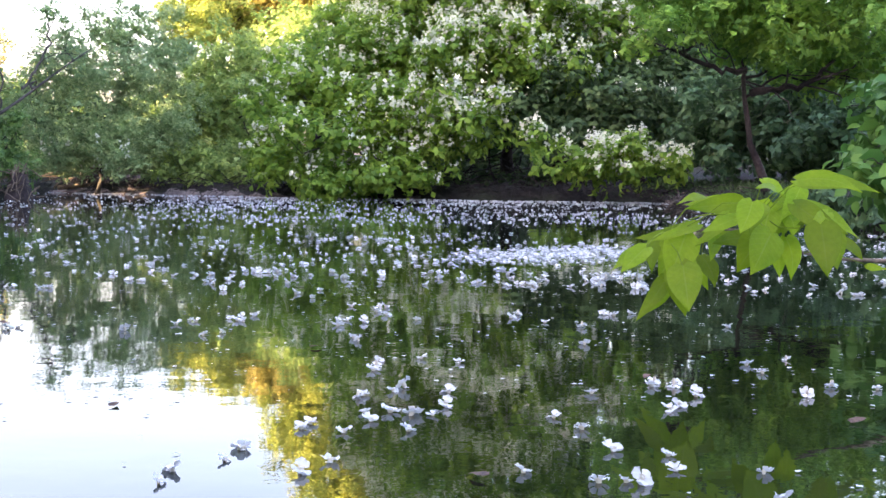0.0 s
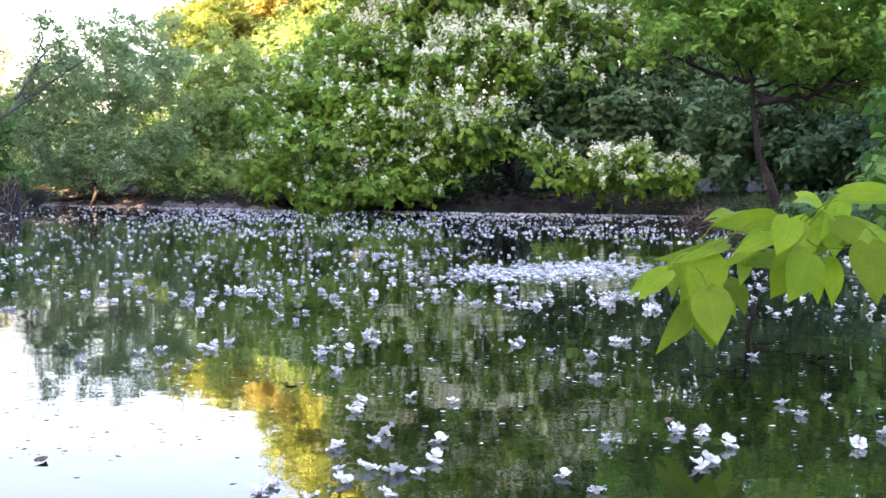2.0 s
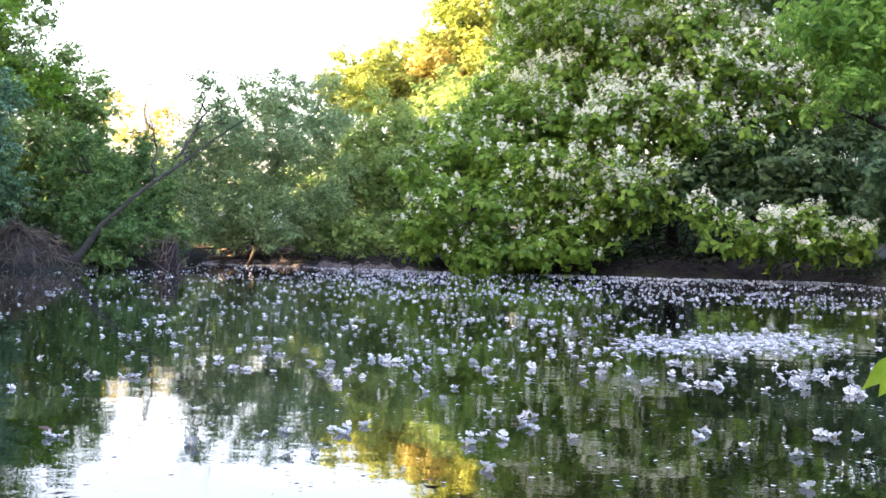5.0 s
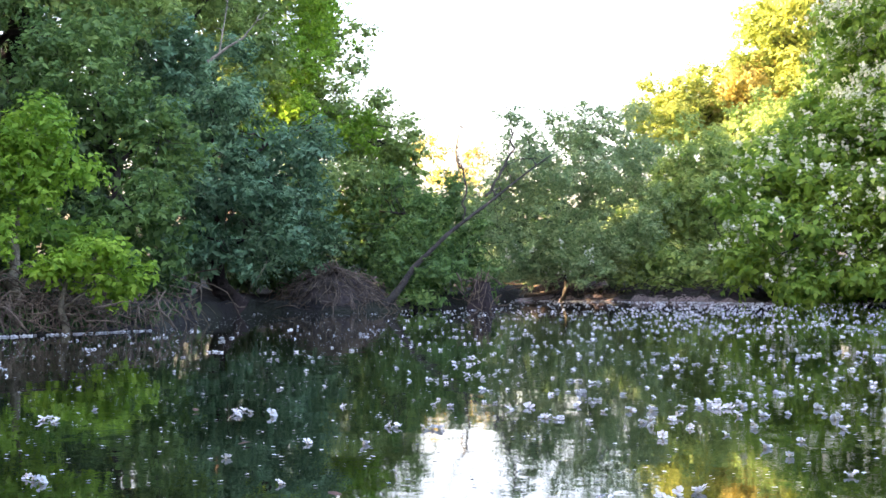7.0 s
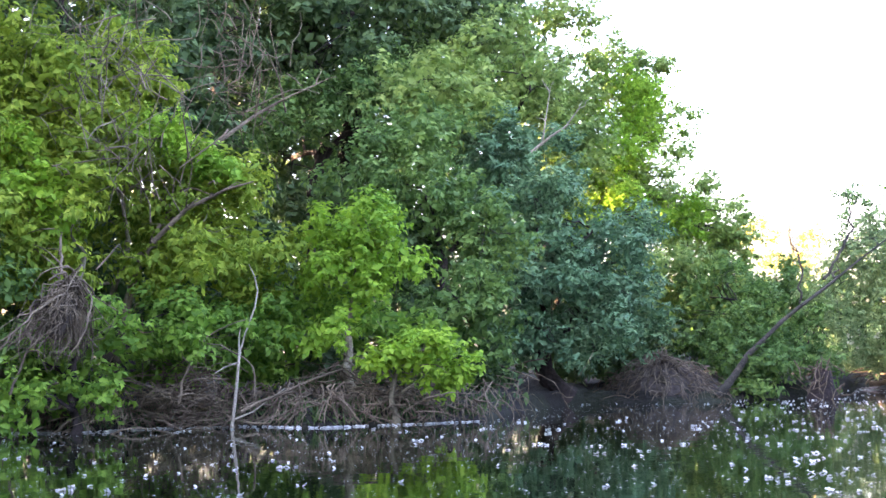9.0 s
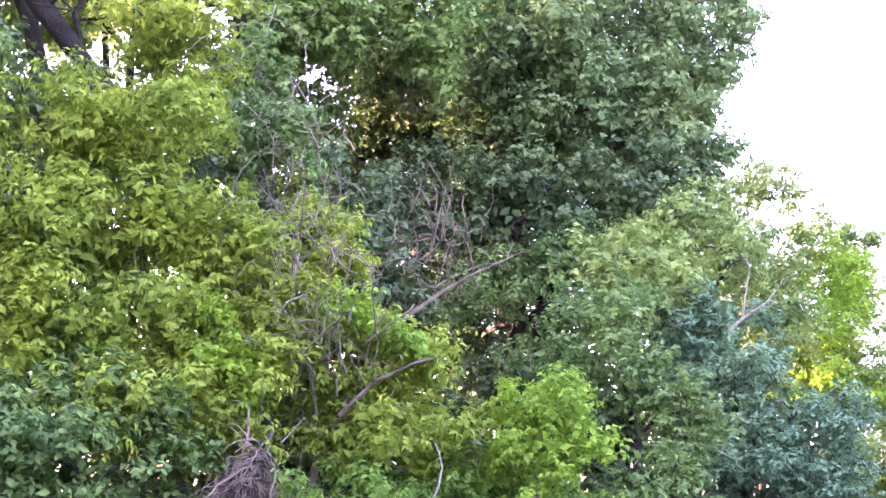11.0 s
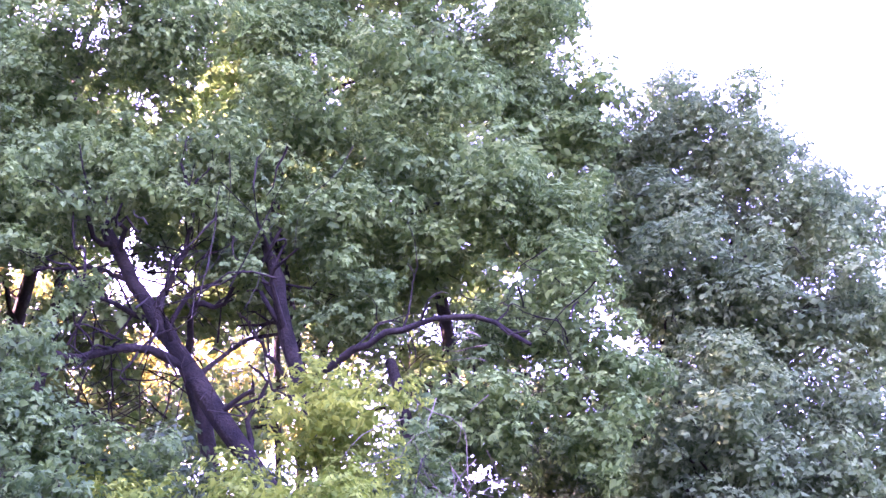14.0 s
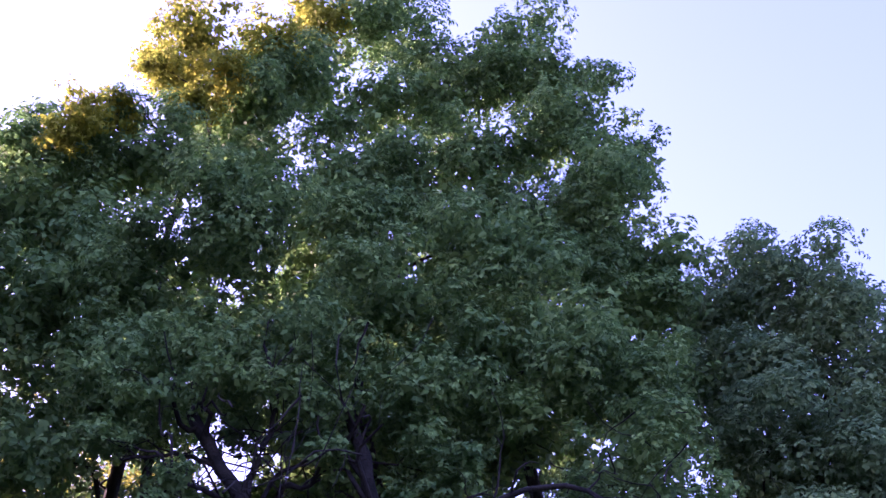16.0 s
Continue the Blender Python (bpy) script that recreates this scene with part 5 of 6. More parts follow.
bough_leaf((0.73, 3.69, 0.4), (0.59, 3.62, 0.37), 0.045)
bough_leaf((0.72, 3.78, 0.39), (0.56, 3.74, 0.37), 0.043)
bough_leaf((0.69, 3.66, 0.37), (0.64, 3.58, 0.25), 0.104)
bough_leaf((0.69, 3.75, 0.36), (0.62, 3.69, 0.25), 0.100)
bough_leaf((0.66, 3.53, 0.29), (0.66, 3.44, 0.18), 0.097)
bough_leaf((0.67, 3.62, 0.29), (0.67, 3.55, 0.16), 0.093)
bough_leaf((0.64, 3.65, 0.25), (0.54, 3.57, 0.14), 0.052)
bough_leaf((0.66, 3.74, 0.24), (0.57, 3.68, 0.14), 0.050)
bough_leaf((0.77, 3.82, 0.3), (0.79, 3.72, 0.22), 0.056)
bough_leaf((0.77, 3.91, 0.29), (0.79, 3.83, 0.21), 0.054)
bough_leaf((0.62, 3.75, 0.35), (0.6, 3.66, 0.27), 0.045)
bough_leaf((0.63, 3.84, 0.33), (0.59, 3.77, 0.29), 0.043)
bough_leaf((0.88, 3.8, 0.46), (0.72, 3.74, 0.45), 0.063)
bough_leaf((0.89, 3.89, 0.46), (0.72, 3.85, 0.46), 0.061)
bough_leaf((0.96, 3.75, 0.46), (0.92, 3.67, 0.35), 0.097)
bough_leaf((0.98, 3.84, 0.46), (0.95, 3.77, 0.35), 0.093)
bough_leaf((0.89, 3.72, 0.36), (0.77, 3.66, 0.35), 0.052)
bough_leaf((0.88, 3.82, 0.35), (0.74, 3.78, 0.36), 0.050)
bough_leaf((0.91, 3.57, 0.38), (0.85, 3.49, 0.28), 0.104)
bough_leaf((0.92, 3.66, 0.37), (0.83, 3.61, 0.28), 0.100)
bough_leaf((1.0, 3.75, 0.36), (0.99, 3.66, 0.26), 0.060)
bough_leaf((1.01, 3.84, 0.35), (0.99, 3.78, 0.25), 0.057)
bough_leaf((1.03, 3.51, 0.41), (1.03, 3.42, 0.29), 0.100)
bough_leaf((1.06, 3.59, 0.4), (1.08, 3.51, 0.29), 0.097)
bough_leaf((0.96, 3.5, 0.53), (1.09, 3.37, 0.51), 0.052)
bough_leaf((1.0, 3.58, 0.52), (1.16, 3.46, 0.52), 0.050)
bough_leaf((1.0, 3.66, 0.46), (1.11, 3.53, 0.39), 0.067)
bough_leaf((1.04, 3.74, 0.46), (1.18, 3.63, 0.39), 0.064)
bough_leaf((1.12, 3.65, 0.36), (1.16, 3.55, 0.32), 0.041)
bough_leaf((0.93, 3.75, 0.53), (0.97, 3.65, 0.49), 0.037)
bough_leaf((0.81, 3.49, 0.43), (0.69, 3.43, 0.4), 0.045)
bough_leaf((0.85, 3.58, 0.42), (0.75, 3.53, 0.4), 0.043)
bough_leaf((0.74, 3.65, 0.48), (0.66, 3.57, 0.48), 0.030)
bough_leaf((0.84, 3.5, 0.47), (0.79, 3.42, 0.39), 0.074)
bough_leaf((0.88, 3.59, 0.46), (0.84, 3.52, 0.4), 0.072)
bough_leaf((1.0, 3.73, 0.43), (0.99, 3.64, 0.37), 0.052)
bough_leaf((1.01, 3.82, 0.43), (0.99, 3.75, 0.37), 0.050)
bough_leaf((1.16, 3.51, 0.3), (1.18, 3.41, 0.3), 0.021)
bough_leaf((1.08, 3.61, 0.44), (1.01, 3.54, 0.4), 0.045)
bough_leaf((1.09, 3.7, 0.43), (1.01, 3.65, 0.41), 0.043)
bough_leaf((0.79, 3.74, 0.37), (0.76, 3.65, 0.3), 0.041)
bough_leaf((0.96, 3.7, 0.5), (0.89, 3.62, 0.52), 0.033)
bough_leaf((0.81, 3.66, 0.43), (0.71, 3.6, 0.36), 0.045)
bough_leaf((0.85, 3.75, 0.42), (0.77, 3.69, 0.37), 0.043)
bough_leaf((1.03, 3.72, 0.51), (0.96, 3.64, 0.43), 0.060)
bough_leaf((1.04, 3.81, 0.5), (0.96, 3.76, 0.45), 0.057)
OAK_LIMBS = [
    (0.2, [(-16.95, 12.52, 6.31), (-17.36, 11.61, 7.54), (-17.89, 10.32, 9.35), (-18.17, 9.67, 10.15), (-18.43, 9.0, 11.17), (-18.6, 8.8, 11.61)]),
    (0.19, [(-16.47, 12.54, 7.09), (-16.62, 12.09, 8.3), (-16.71, 11.75, 9.0), (-16.88, 11.23, 10.72), (-17.11, 11.01, 11.83)]),
    (0.07, [(-16.68, 11.8, 8.91), (-15.94, 12.06, 9.37), (-15.32, 12.47, 9.63), (-14.89, 12.91, 9.89), (-14.35, 13.61, 10.0), (-13.82, 14.09, 9.42)]),
    (0.05, [(-18.05, 9.95, 9.68), (-18.32, 10.33, 10.77), (-18.17, 11.13, 11.44), (-18.11, 11.68, 12.21)]),
    (0.045, [(-17.8, 10.52, 9.08), (-17.88, 11.26, 10.07), (-17.67, 12.09, 10.38), (-17.52, 12.73, 11.1)]),
    (0.05, [(-18.28, 9.39, 10.61), (-18.85, 8.7, 10.91), (-19.18, 8.0, 10.68)]),
    (0.045, [(-16.65, 11.85, 8.82), (-17.12, 11.43, 9.43), (-17.55, 11.04, 10.28)]),
    (0.09, [(-17.88, 10.33, 9.25), (-18.03, 9.48, 9.42), (-18.36, 8.58, 8.95), (-18.63, 7.73, 9.15)]),
    (0.06, [(-18.16, 9.69, 10.05), (-17.64, 9.88, 10.96), (-17.54, 9.87, 12.0), (-17.67, 9.56, 12.73)])]
WILLOW_LIMBS = [
    (0.026, [(-6.96, 21.31, 1.80), (-6.78, 21.80, 2.27), (-6.76, 22.22, 2.69), (-6.87, 22.40, 3.00)]),
    (0.02, [(-7.14, 20.72, 1.41), (-7.17, 21.03, 1.95), (-7.35, 21.18, 2.34)])]
BANK_LIMBS = [
    (0.042, [(4.16, 17.82, 1.95), (3.86, 17.79, 1.92), (3.5, 17.76, 2.04), (3.05, 17.74, 2.24)]),
    (0.055, [(4.21, 17.81, 1.64), (4.56, 17.62, 1.69), (4.89, 17.43, 1.74), (5.19, 17.24, 2.07)])]
# drifting flowers close by: place and how many lie together, then single ones
NEAR_FLOWERS = [(-0.89, 4.54, 3), (-0.77, 4.73, 3), (-0.68, 4.65, 3), (-0.75, 4.16, 2), (-1.06, 4.20, 1), (-0.37, 4.64, 3), (-0.28, 4.54, 1), (-0.23, 4.98, 2), (-0.09, 4.65, 1), (-0.27, 4.10, 2), (-0.19, 3.69, 1), (-0.15, 3.48, 2), (-0.11, 3.16, 7), (-0.15, 2.82, 3), (-0.08, 2.71, 2), (0.05, 3.09, 1), (0.01, 2.92, 1), (-0.29, 2.66, 2), (-0.38, 2.46, 3), (-0.49, 2.23, 2), (-0.22, 2.25, 2), (0.59, 3.29, 4), (0.56, 2.95, 2), (0.38, 2.22, 3), (0.62, 4.92, 3), (0.28, 4.79, 2)]
SINGLE_FLOWERS = [(-0.06, 3.70), (0.05, 3.63), (0.37, 3.15), (0.30, 2.71), (0.25, 2.83), (0.34, 2.50), (0.44, 2.46), (0.15, 2.31), (0.28, 2.24), (1.01, 3.75), (1.00, 3.27), (1.11, 3.25), (0.90, 3.14), (0.87, 3.65), (0.88, 3.50), (0.59, 2.32), (0.72, 4.93), (0.37, 4.62), (0.49, 4.49), (0.45, 4.04), (1.01, 4.54), (0.58, 2.13),
                  (-2.11, 4.90), (-1.73, 4.53), (-1.46, 4.31), (-1.43, 4.32), (-2.03, 5.27), (-1.85, 5.31), (-1.95, 5.75), (-1.92, 5.74), (-1.81, 5.71), (-1.79, 5.75), (-1.76, 5.74), (-1.71, 4.16), (-1.75, 3.96), (-0.98, 5.73), (-0.55, 5.40), (-0.55, 5.76), (-0.64, 5.58), (-0.80, 5.86), (-0.73, 6.05), (-0.24, 5.01), (-0.21, 4.81), (-0.36, 5.09)]

# ---------------------------------------------------------------- woods that close the view behind the banks, and an unseen ring for shade
def far_woods():
    rng = np.random.default_rng(77)
    lobes = []
    for brg, top in [(b, 3.0 if 8 < b < 27 else 9.5 if b > 27 else 7.0 if b < -6 else 4.5) for b in range(-34, 72, 3) if not -5 < b < 8]:
        d = rng.uniform(33, 37) if not 8 < brg < 26 else rng.uniform(40, 44)
        for k in range(2):
            x, y = polar(brg + rng.uniform(-1.5, 1.5), d + k)
            h = top * rng.uniform(0.8, 1.05)
            lobes.append((x, y, h * (0.35 + 0.3 * k), 1.6, 1.4, h * 0.42))
    me, _, _ = foliage("far_woods", lobes, WOODS_LEAF, rng, 3.2, 4, 0.32, share=0.4, fill=0.5)
    tagged(new("far_woods", me), "distant green woods closing the view behind the banks", "woods", kind="stuff")
    # Added trees out of view; their heights decide where the low sun is blocked.
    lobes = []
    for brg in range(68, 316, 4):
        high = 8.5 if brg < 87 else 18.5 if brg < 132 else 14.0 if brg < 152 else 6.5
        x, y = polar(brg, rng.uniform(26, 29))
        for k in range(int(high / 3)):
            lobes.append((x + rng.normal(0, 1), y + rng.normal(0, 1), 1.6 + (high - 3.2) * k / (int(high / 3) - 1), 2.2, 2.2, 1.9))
    me, _, _ = foliage("shading_woods", lobes, WOODS_LEAF, rng, 0.4, 4, 1.8, share=0.7, fill=0.4, inner=0.4)
    tagged(new("shading_woods", me), "unseen ring of tall woods added to shade the pond", "woods", kind="stuff")


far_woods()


# ---------------------------------------------------------------- fallen catalpa flowers on the water
def flower_shape(rng, pose_kind, sunk=14, rows=((0.2, 0.5), (0.55, 0.66), (0.86, 0.68), (1.0, 0.5)), cols=(-1.0, -0.35, 0.35, 1.0)):
    """One catalpa flower: a short tube and five broad frilled lobes that overlap, afloat on its side, its back or its face."""
    vs, fs = [], []
    m = len(cols)
    for k in range(5):
        a0 = k * 2 * math.pi / 5 + rng.uniform(-0.2, 0.2)
        long = 0.024 * rng.uniform(0.8, 1.2)
        lift = rng.uniform(0.4, 0.85) if k < 2 else rng.uniform(-0.05, 0.4)
        base = len(vs)
        for s, w in rows:
            for side in cols:
                a = a0 + side * w
                rr = long * s * (1.0 - 0.1 * abs(side) + rng.normal(0, 0.05)) * math.cos(0.5 * lift)
                z = 0.006 + lift * long * s * 0.8 + rng.normal(0, 0.0028) * s
                vs.append((math.cos(a) * rr, math.sin(a) * rr, z))
        for row in range(len(rows) - 1):
            for col in range(m - 1):
                q = base + row * m + col
                fs += [(q, q + 1, q + m + 1), (q, q + m + 1, q + m)]
    base = len(vs)
    for z, r in () if sunk > 30 else ((0.012, 0.0075), (-0.006, 0.004)):
        for k in range(6):
            vs.append((math.cos(k * math.pi / 3) * r, math.sin(k * math.pi / 3) * r, z))
    for k in range(0 if sunk > 30 else 6):
        q, w = base + k, base + (k + 1) % 6
        fs += [(q, w, w + 6), (q, w + 6, q + 6)]
    v = np.array(vs)
    tilt = {0: rng.uniform(-0.25, 0.25), 1: rng.uniform(0.4, 0.8), 2: rng.uniform(2.6, 3.0)}[pose_kind]
    c, s = math.cos(tilt), math.sin(tilt)
    v = v @ np.array([[1, 0, 0], [0, c, -s], [0, s, c]])
    v[:, 2] += 0.001 - np.percentile(v[:, 2], sunk)
    return v, np.array(fs)


FLOWER_RNG = np.random.default_rng(41)
FLOWERS = [flower_shape(FLOWER_RNG, k) for k in (0, 0, 0, 1, 2, 0, 0, 1)]
FAR_FLOWERS = [flower_shape(FLOWER_RNG, k, 38, ((0.2, 0.5), (0.95, 0.62)), (-1.0, 0.0, 1.0)) for k in (0, 1, 1, 0, 1, 1)]


def scattered(rng, n, accept, bearings=(-30, 52), reach=(2.2, 26)):
    """Places on the water, evenly by area, where accept(x, y, bearing, distance) says how likely one lies."""
    got = []
    while len(got) < n:
        brg = rng.uniform(*bearings)
        d = math.sqrt(rng.uniform(reach[0] ** 2, reach[1] ** 2))
        if d > shore(brg) - 0.08:
            continue
        x, y = polar(brg, d)
        if rng.uniform() < accept(x, y, brg, d):
            got.append((x, y))
    return got


def drift(x, y, brg, d):
    """How thick the flowers lie: thick on the open right side, thin under the left bank, in windblown streaks."""
    streak = 0.5 + 0.9 * noise.noise(Vector((x * 0.45, y * 0.3, 3.0)))
    side = 0.55 if brg < -9 else 1.0 if brg < 6 else max(0.13, 1.0 - (brg - 6) / 18)
    near = 0.8 if d < 3.2 else 0.9 if d < 5 else 1.0
    return max(0.03, min(1.0, streak)) * side * near


def float_flowers():
    rng = np.random.default_rng(11)
    places = []
    for x, y in scattered(rng, 3300, drift):
        places.append((x, y))
        if rng.uniform() < 0.22:
            for _ in range(rng.integers(1, 4)):
                places.append((x + rng.normal(0, 0.05), y + rng.normal(0, 0.05)))
    places = [p for p in places if (math.hypot(*p) > 5.2 and math.hypot(p[0] + 0.1, p[1] - 1.46) > 4.6) or math.degrees(math.atan2(-p[0], p[1])) > 28]
    for x, y, n in NEAR_FLOWERS:
        for _ in range(n):
            places.append((x + rng.normal(0, 0.012 + 0.007 * n), y + rng.normal(0, 0.02 + 0.02 * n)))
    places += SINGLE_FLOWERS
    places.sort(key=lambda p: math.hypot(p[0], p[1] - 1.0))
    meshes = [mesh_of("catalpa_flower", v, f, PETAL) for v, f in FLOWERS]
    for me in meshes:
        me.materials.append(THROAT)
        for poly in me.polygons[-12:]:
            poly.material_index = 1
    for x, y in places[:290]:
        ob = new("catalpa_flower", meshes[rng.integers(len(meshes))])
        s = rng.uniform(0.6, 1.0)
        ob.matrix_world = pose(x, y, 0.002, 0, 0, rng.uniform(0, 360)) @ Matrix.Diagonal((s, s, s, 1))
        tagged(ob, "fallen white catalpa flower with frilled petals floating on water", "flower", "floating flowers")
    pieces = []
    for x, y in places[290:]:
        v, f = FAR_FLOWERS[rng.integers(len(FAR_FLOWERS))]
        a, s = rng.uniform(0, 6.28), rng.uniform(0.42, 0.86)
        c, q = math.cos(a) * s, math.sin(a) * s
        pieces.append((np.stack([v[:, 0] * c - v[:, 1] * q + x, v[:, 0] * q + v[:, 1] * c + y, v[:, 2] * s + 0.002], 1), f))
    v, f = joined(pieces)
    tagged(new("floating_flowers", mesh_of("floating_flowers", v, f, PETAL)), "hundreds of white catalpa flowers adrift on the pond", "flowers", kind="stuff")


def flower_raft():
    """A thick raft of flowers driven together on the open water."""
    rng = np.random.default_rng(12)
    pieces = []
    while len(pieces) < 760:
        u, w = rng.normal(0, 0.5), rng.normal(0, 0.5)
        if u * u + w * w > 1.1:
            continue
        x, y = 0.72 + u * 0.62 + w * 0.35, 8.45 + w * 1.0
        v, f = FAR_FLOWERS[rng.integers(len(FAR_FLOWERS))]
        a, s = rng.uniform(0, 6.28), rng.uniform(0.5, 0.9)
        c, q = math.cos(a) * s, math.sin(a) * s
        pieces.append((np.stack([v[:, 0] * c - v[:, 1] * q + x, v[:, 0] * q + v[:, 1] * c + y, v[:, 2] * s * 0.45 + 0.002], 1), f))
    v, f = joined(pieces)
    tagged(new("flower_raft", mesh_of("flower_raft", v, f, PETAL)), "dense white raft of fallen catalpa flowers on water", "flowers", kind="stuff")


def edge_flowers():
    """Flowers washed up in a line along the waterline, and pollen specks on the water."""
    rng = np.random.default_rng(13)
    pieces = []
    for lo, hi, n in ((30.8, 52, 480), (-13, 17.5, 620)):
        for _ in range(n):
            brg = rng.uniform(lo, hi)
            if lo > 0 and rng.uniform() > 0.75 + 1.6 * noise.noise(Vector((brg * 2.2, 0.0, 3.0))):
                continue
            x, y = polar(brg, shore(brg) - 0.03 - abs(rng.normal(0, 0.09 if lo > 0 else 0.22)))
            v, f = FAR_FLOWERS[rng.integers(len(FAR_FLOWERS))]
            a, s = rng.uniform(0, 6.28), rng.uniform(0.6, 1.0)
            c, q = math.cos(a) * s, math.sin(a) * s
            pieces.append((np.stack([v[:, 0] * c - v[:, 1] * q + x, v[:, 0] * q + v[:, 1] * c + y, v[:, 2] * s + 0.002], 1), f))
    v, f = joined(pieces)
    tagged(new("washed_up_flowers", mesh_of("washed_up_flowers", v, f, PETAL)), "white petals washed up in a line along the bank", "flowers", kind="stuff")
    at = np.array([(x, y, 0.004) for x, y in scattered(rng, 13000, lambda x, y, b, d: 0.25 if d < 3 else 1.0, reach=(1.8, 20))])
    n = len(at)
    me = leaf_mesh("petal_specks", at, np.array([0, 0, 1.0]) + rng.normal(0, 0.05, (n, 3)), rng.normal(0, 1, (n, 3)) * np.array([1, 1, 0]), rng.uniform(0.006, 0.021, n), PETAL, 0.8, 0.02)
    tagged(new("petal_specks", me), "tiny white petal scraps and seeds on the water", "petals", kind="stuff")


float_flowers()
flower_raft()
edge_flowers()


# ---------------------------------------------------------------- the near catalpa bough over the water
def near_bough():
    rng = np.random.default_rng(21)
    root = thing("catalpa_bough", BOUGH[0], "near catalpa branch with broad lime-green heart-shaped leaves", "branch")
    line = np.array(BOUGH)
    v, f = tube(line, 0.007, 0.0028, 7, rng)
    part("branch", mesh_of("branch", v, f, DRY_WOOD, True), root, "thin brown twig wood")
    for stalk, tip, wide in LEAVES:
        v, f, blade = heart_leaf(stalk, tip, wide, rng)
        me = mesh_of("leaf", v, f, NEAR_LEAF, True)
        me.attributes.new("blade", "FLOAT_VECTOR", "POINT").data.foreach_set("vector", blade.astype(np.float32).ravel())
        leaf = part("leaf", me, root)
        near = line[int(np.argmin(np.linalg.norm(line - stalk, axis=1)))]
        v, f = tube(bowed(near, stalk, rng, 5, 0.08, 0.04), 0.0017, 0.0011, 5)
        part("stalk", mesh_of("stalk", v, f, NEAR_LEAF, True), leaf)


def near_leaf_material():
    """A broad leaf: pale veins off a midrib shade, a soft sheen, light shining through."""
    mat = bpy.data.materials.new("near_leaf")
    nt, out = nodes_of(mat)
    r1, _ = noise_ramp(nt, 9.0, (0.215, 0.385, 0.008), (0.35, 0.52, 0.014), 0.3, 0.7)
    r2, n2 = noise_ramp(nt, 90.0, (0.94, 0.94, 0.94), (1.05, 1.05, 1.05))
    mul = nt.nodes.new("ShaderNodeMix")
    mul.data_type, mul.blend_type = "RGBA", "MULTIPLY"
    mul.inputs["Factor"].default_value = 1.0
    nt.links.new(r1.outputs["Color"], mul.inputs["A"])
    nt.links.new(r2.outputs["Color"], mul.inputs["B"])
    # pale midrib and side veins that sweep towards the tip
    at = nt.nodes.new("ShaderNodeAttribute")
    at.attribute_name = "blade"
    sep = nt.nodes.new("ShaderNodeSeparateXYZ")
    nt.links.new(at.outputs["Vector"], sep.inputs[0])

    def sums(op, a, b):
        node = nt.nodes.new("ShaderNodeMath")
        node.operation = op
        for k, v in enumerate((a, b)):
            if isinstance(v, float):
                node.inputs[k].default_value = v
            elif v is not None:
                nt.links.new(v, node.inputs[k])
        return node.outputs[0]

    off = sums("ABSOLUTE", sep.outputs["X"], None)
    rib = sums("LESS_THAN", off, 0.05)
    run = sums("FRACT", sums("SUBTRACT", sums("MULTIPLY", sep.outputs["Y"], 8.0), sums("MULTIPLY", off, 2.2)), None)
    vein = sums("MAXIMUM", rib, sums("MULTIPLY", sums("LESS_THAN", run, 0.12), 0.55))
    pale = nt.nodes.new("ShaderNodeMix")
    pale.data_type, pale.blend_type = "RGBA", "MIX"
    pale.inputs["B"].default_value = (0.42, 0.55, 0.10, 1)
    nt.links.new(sums("MULTIPLY", vein, 0.24), pale.inputs["Factor"])
    nt.links.new(mul.outputs["Result"], pale.inputs["A"])
    info = nt.nodes.new("ShaderNodeObjectInfo")
    hsv = nt.nodes.new("ShaderNodeHueSaturation")
    m = nt.nodes.new("ShaderNodeMapRange")
    m.inputs["To Min"].default_value, m.inputs["To Max"].default_value = 0.58, 1.1
    nt.links.new(info.outputs["Random"], m.inputs["Value"])
    nt.links.new(m.outputs[0], hsv.inputs["Value"])
    nt.links.new(pale.outputs["Result"], hsv.inputs["Color"])
    p = nt.nodes.new("ShaderNodeBsdfPrincipled")
    p.inputs["Roughness"].default_value, p.inputs["Specular IOR Level"].default_value = 0.5, 0.28
    nt.links.new(hsv.outputs[0], p.inputs["Base Color"])
    bp = nt.nodes.new("ShaderNodeBump")
    bp.inputs["Strength"].default_value, bp.inputs["Distance"].default_value = 0.25, 0.002
    nt.links.new(n2.outputs["Fac"], bp.inputs["Height"])
    nt.links.new(bp.outputs[0], p.inputs["Normal"])
    tr = nt.nodes.new("ShaderNodeBsdfTranslucent")
    nt.links.new(hsv.outputs[0], tr.inputs["Color"])
    mix = nt.nodes.new("ShaderNodeMixShader")
    mix.inputs["Fac"].default_value = 0.64
    nt.links.new(p.outputs[0], mix.inputs[1])
    nt.links.new(tr.outputs[0], mix.inputs[2])
    nt.links.new(mix.outputs[0], out.inputs[0])
    return mat


NEAR_LEAF = near_leaf_material()
near_bough()


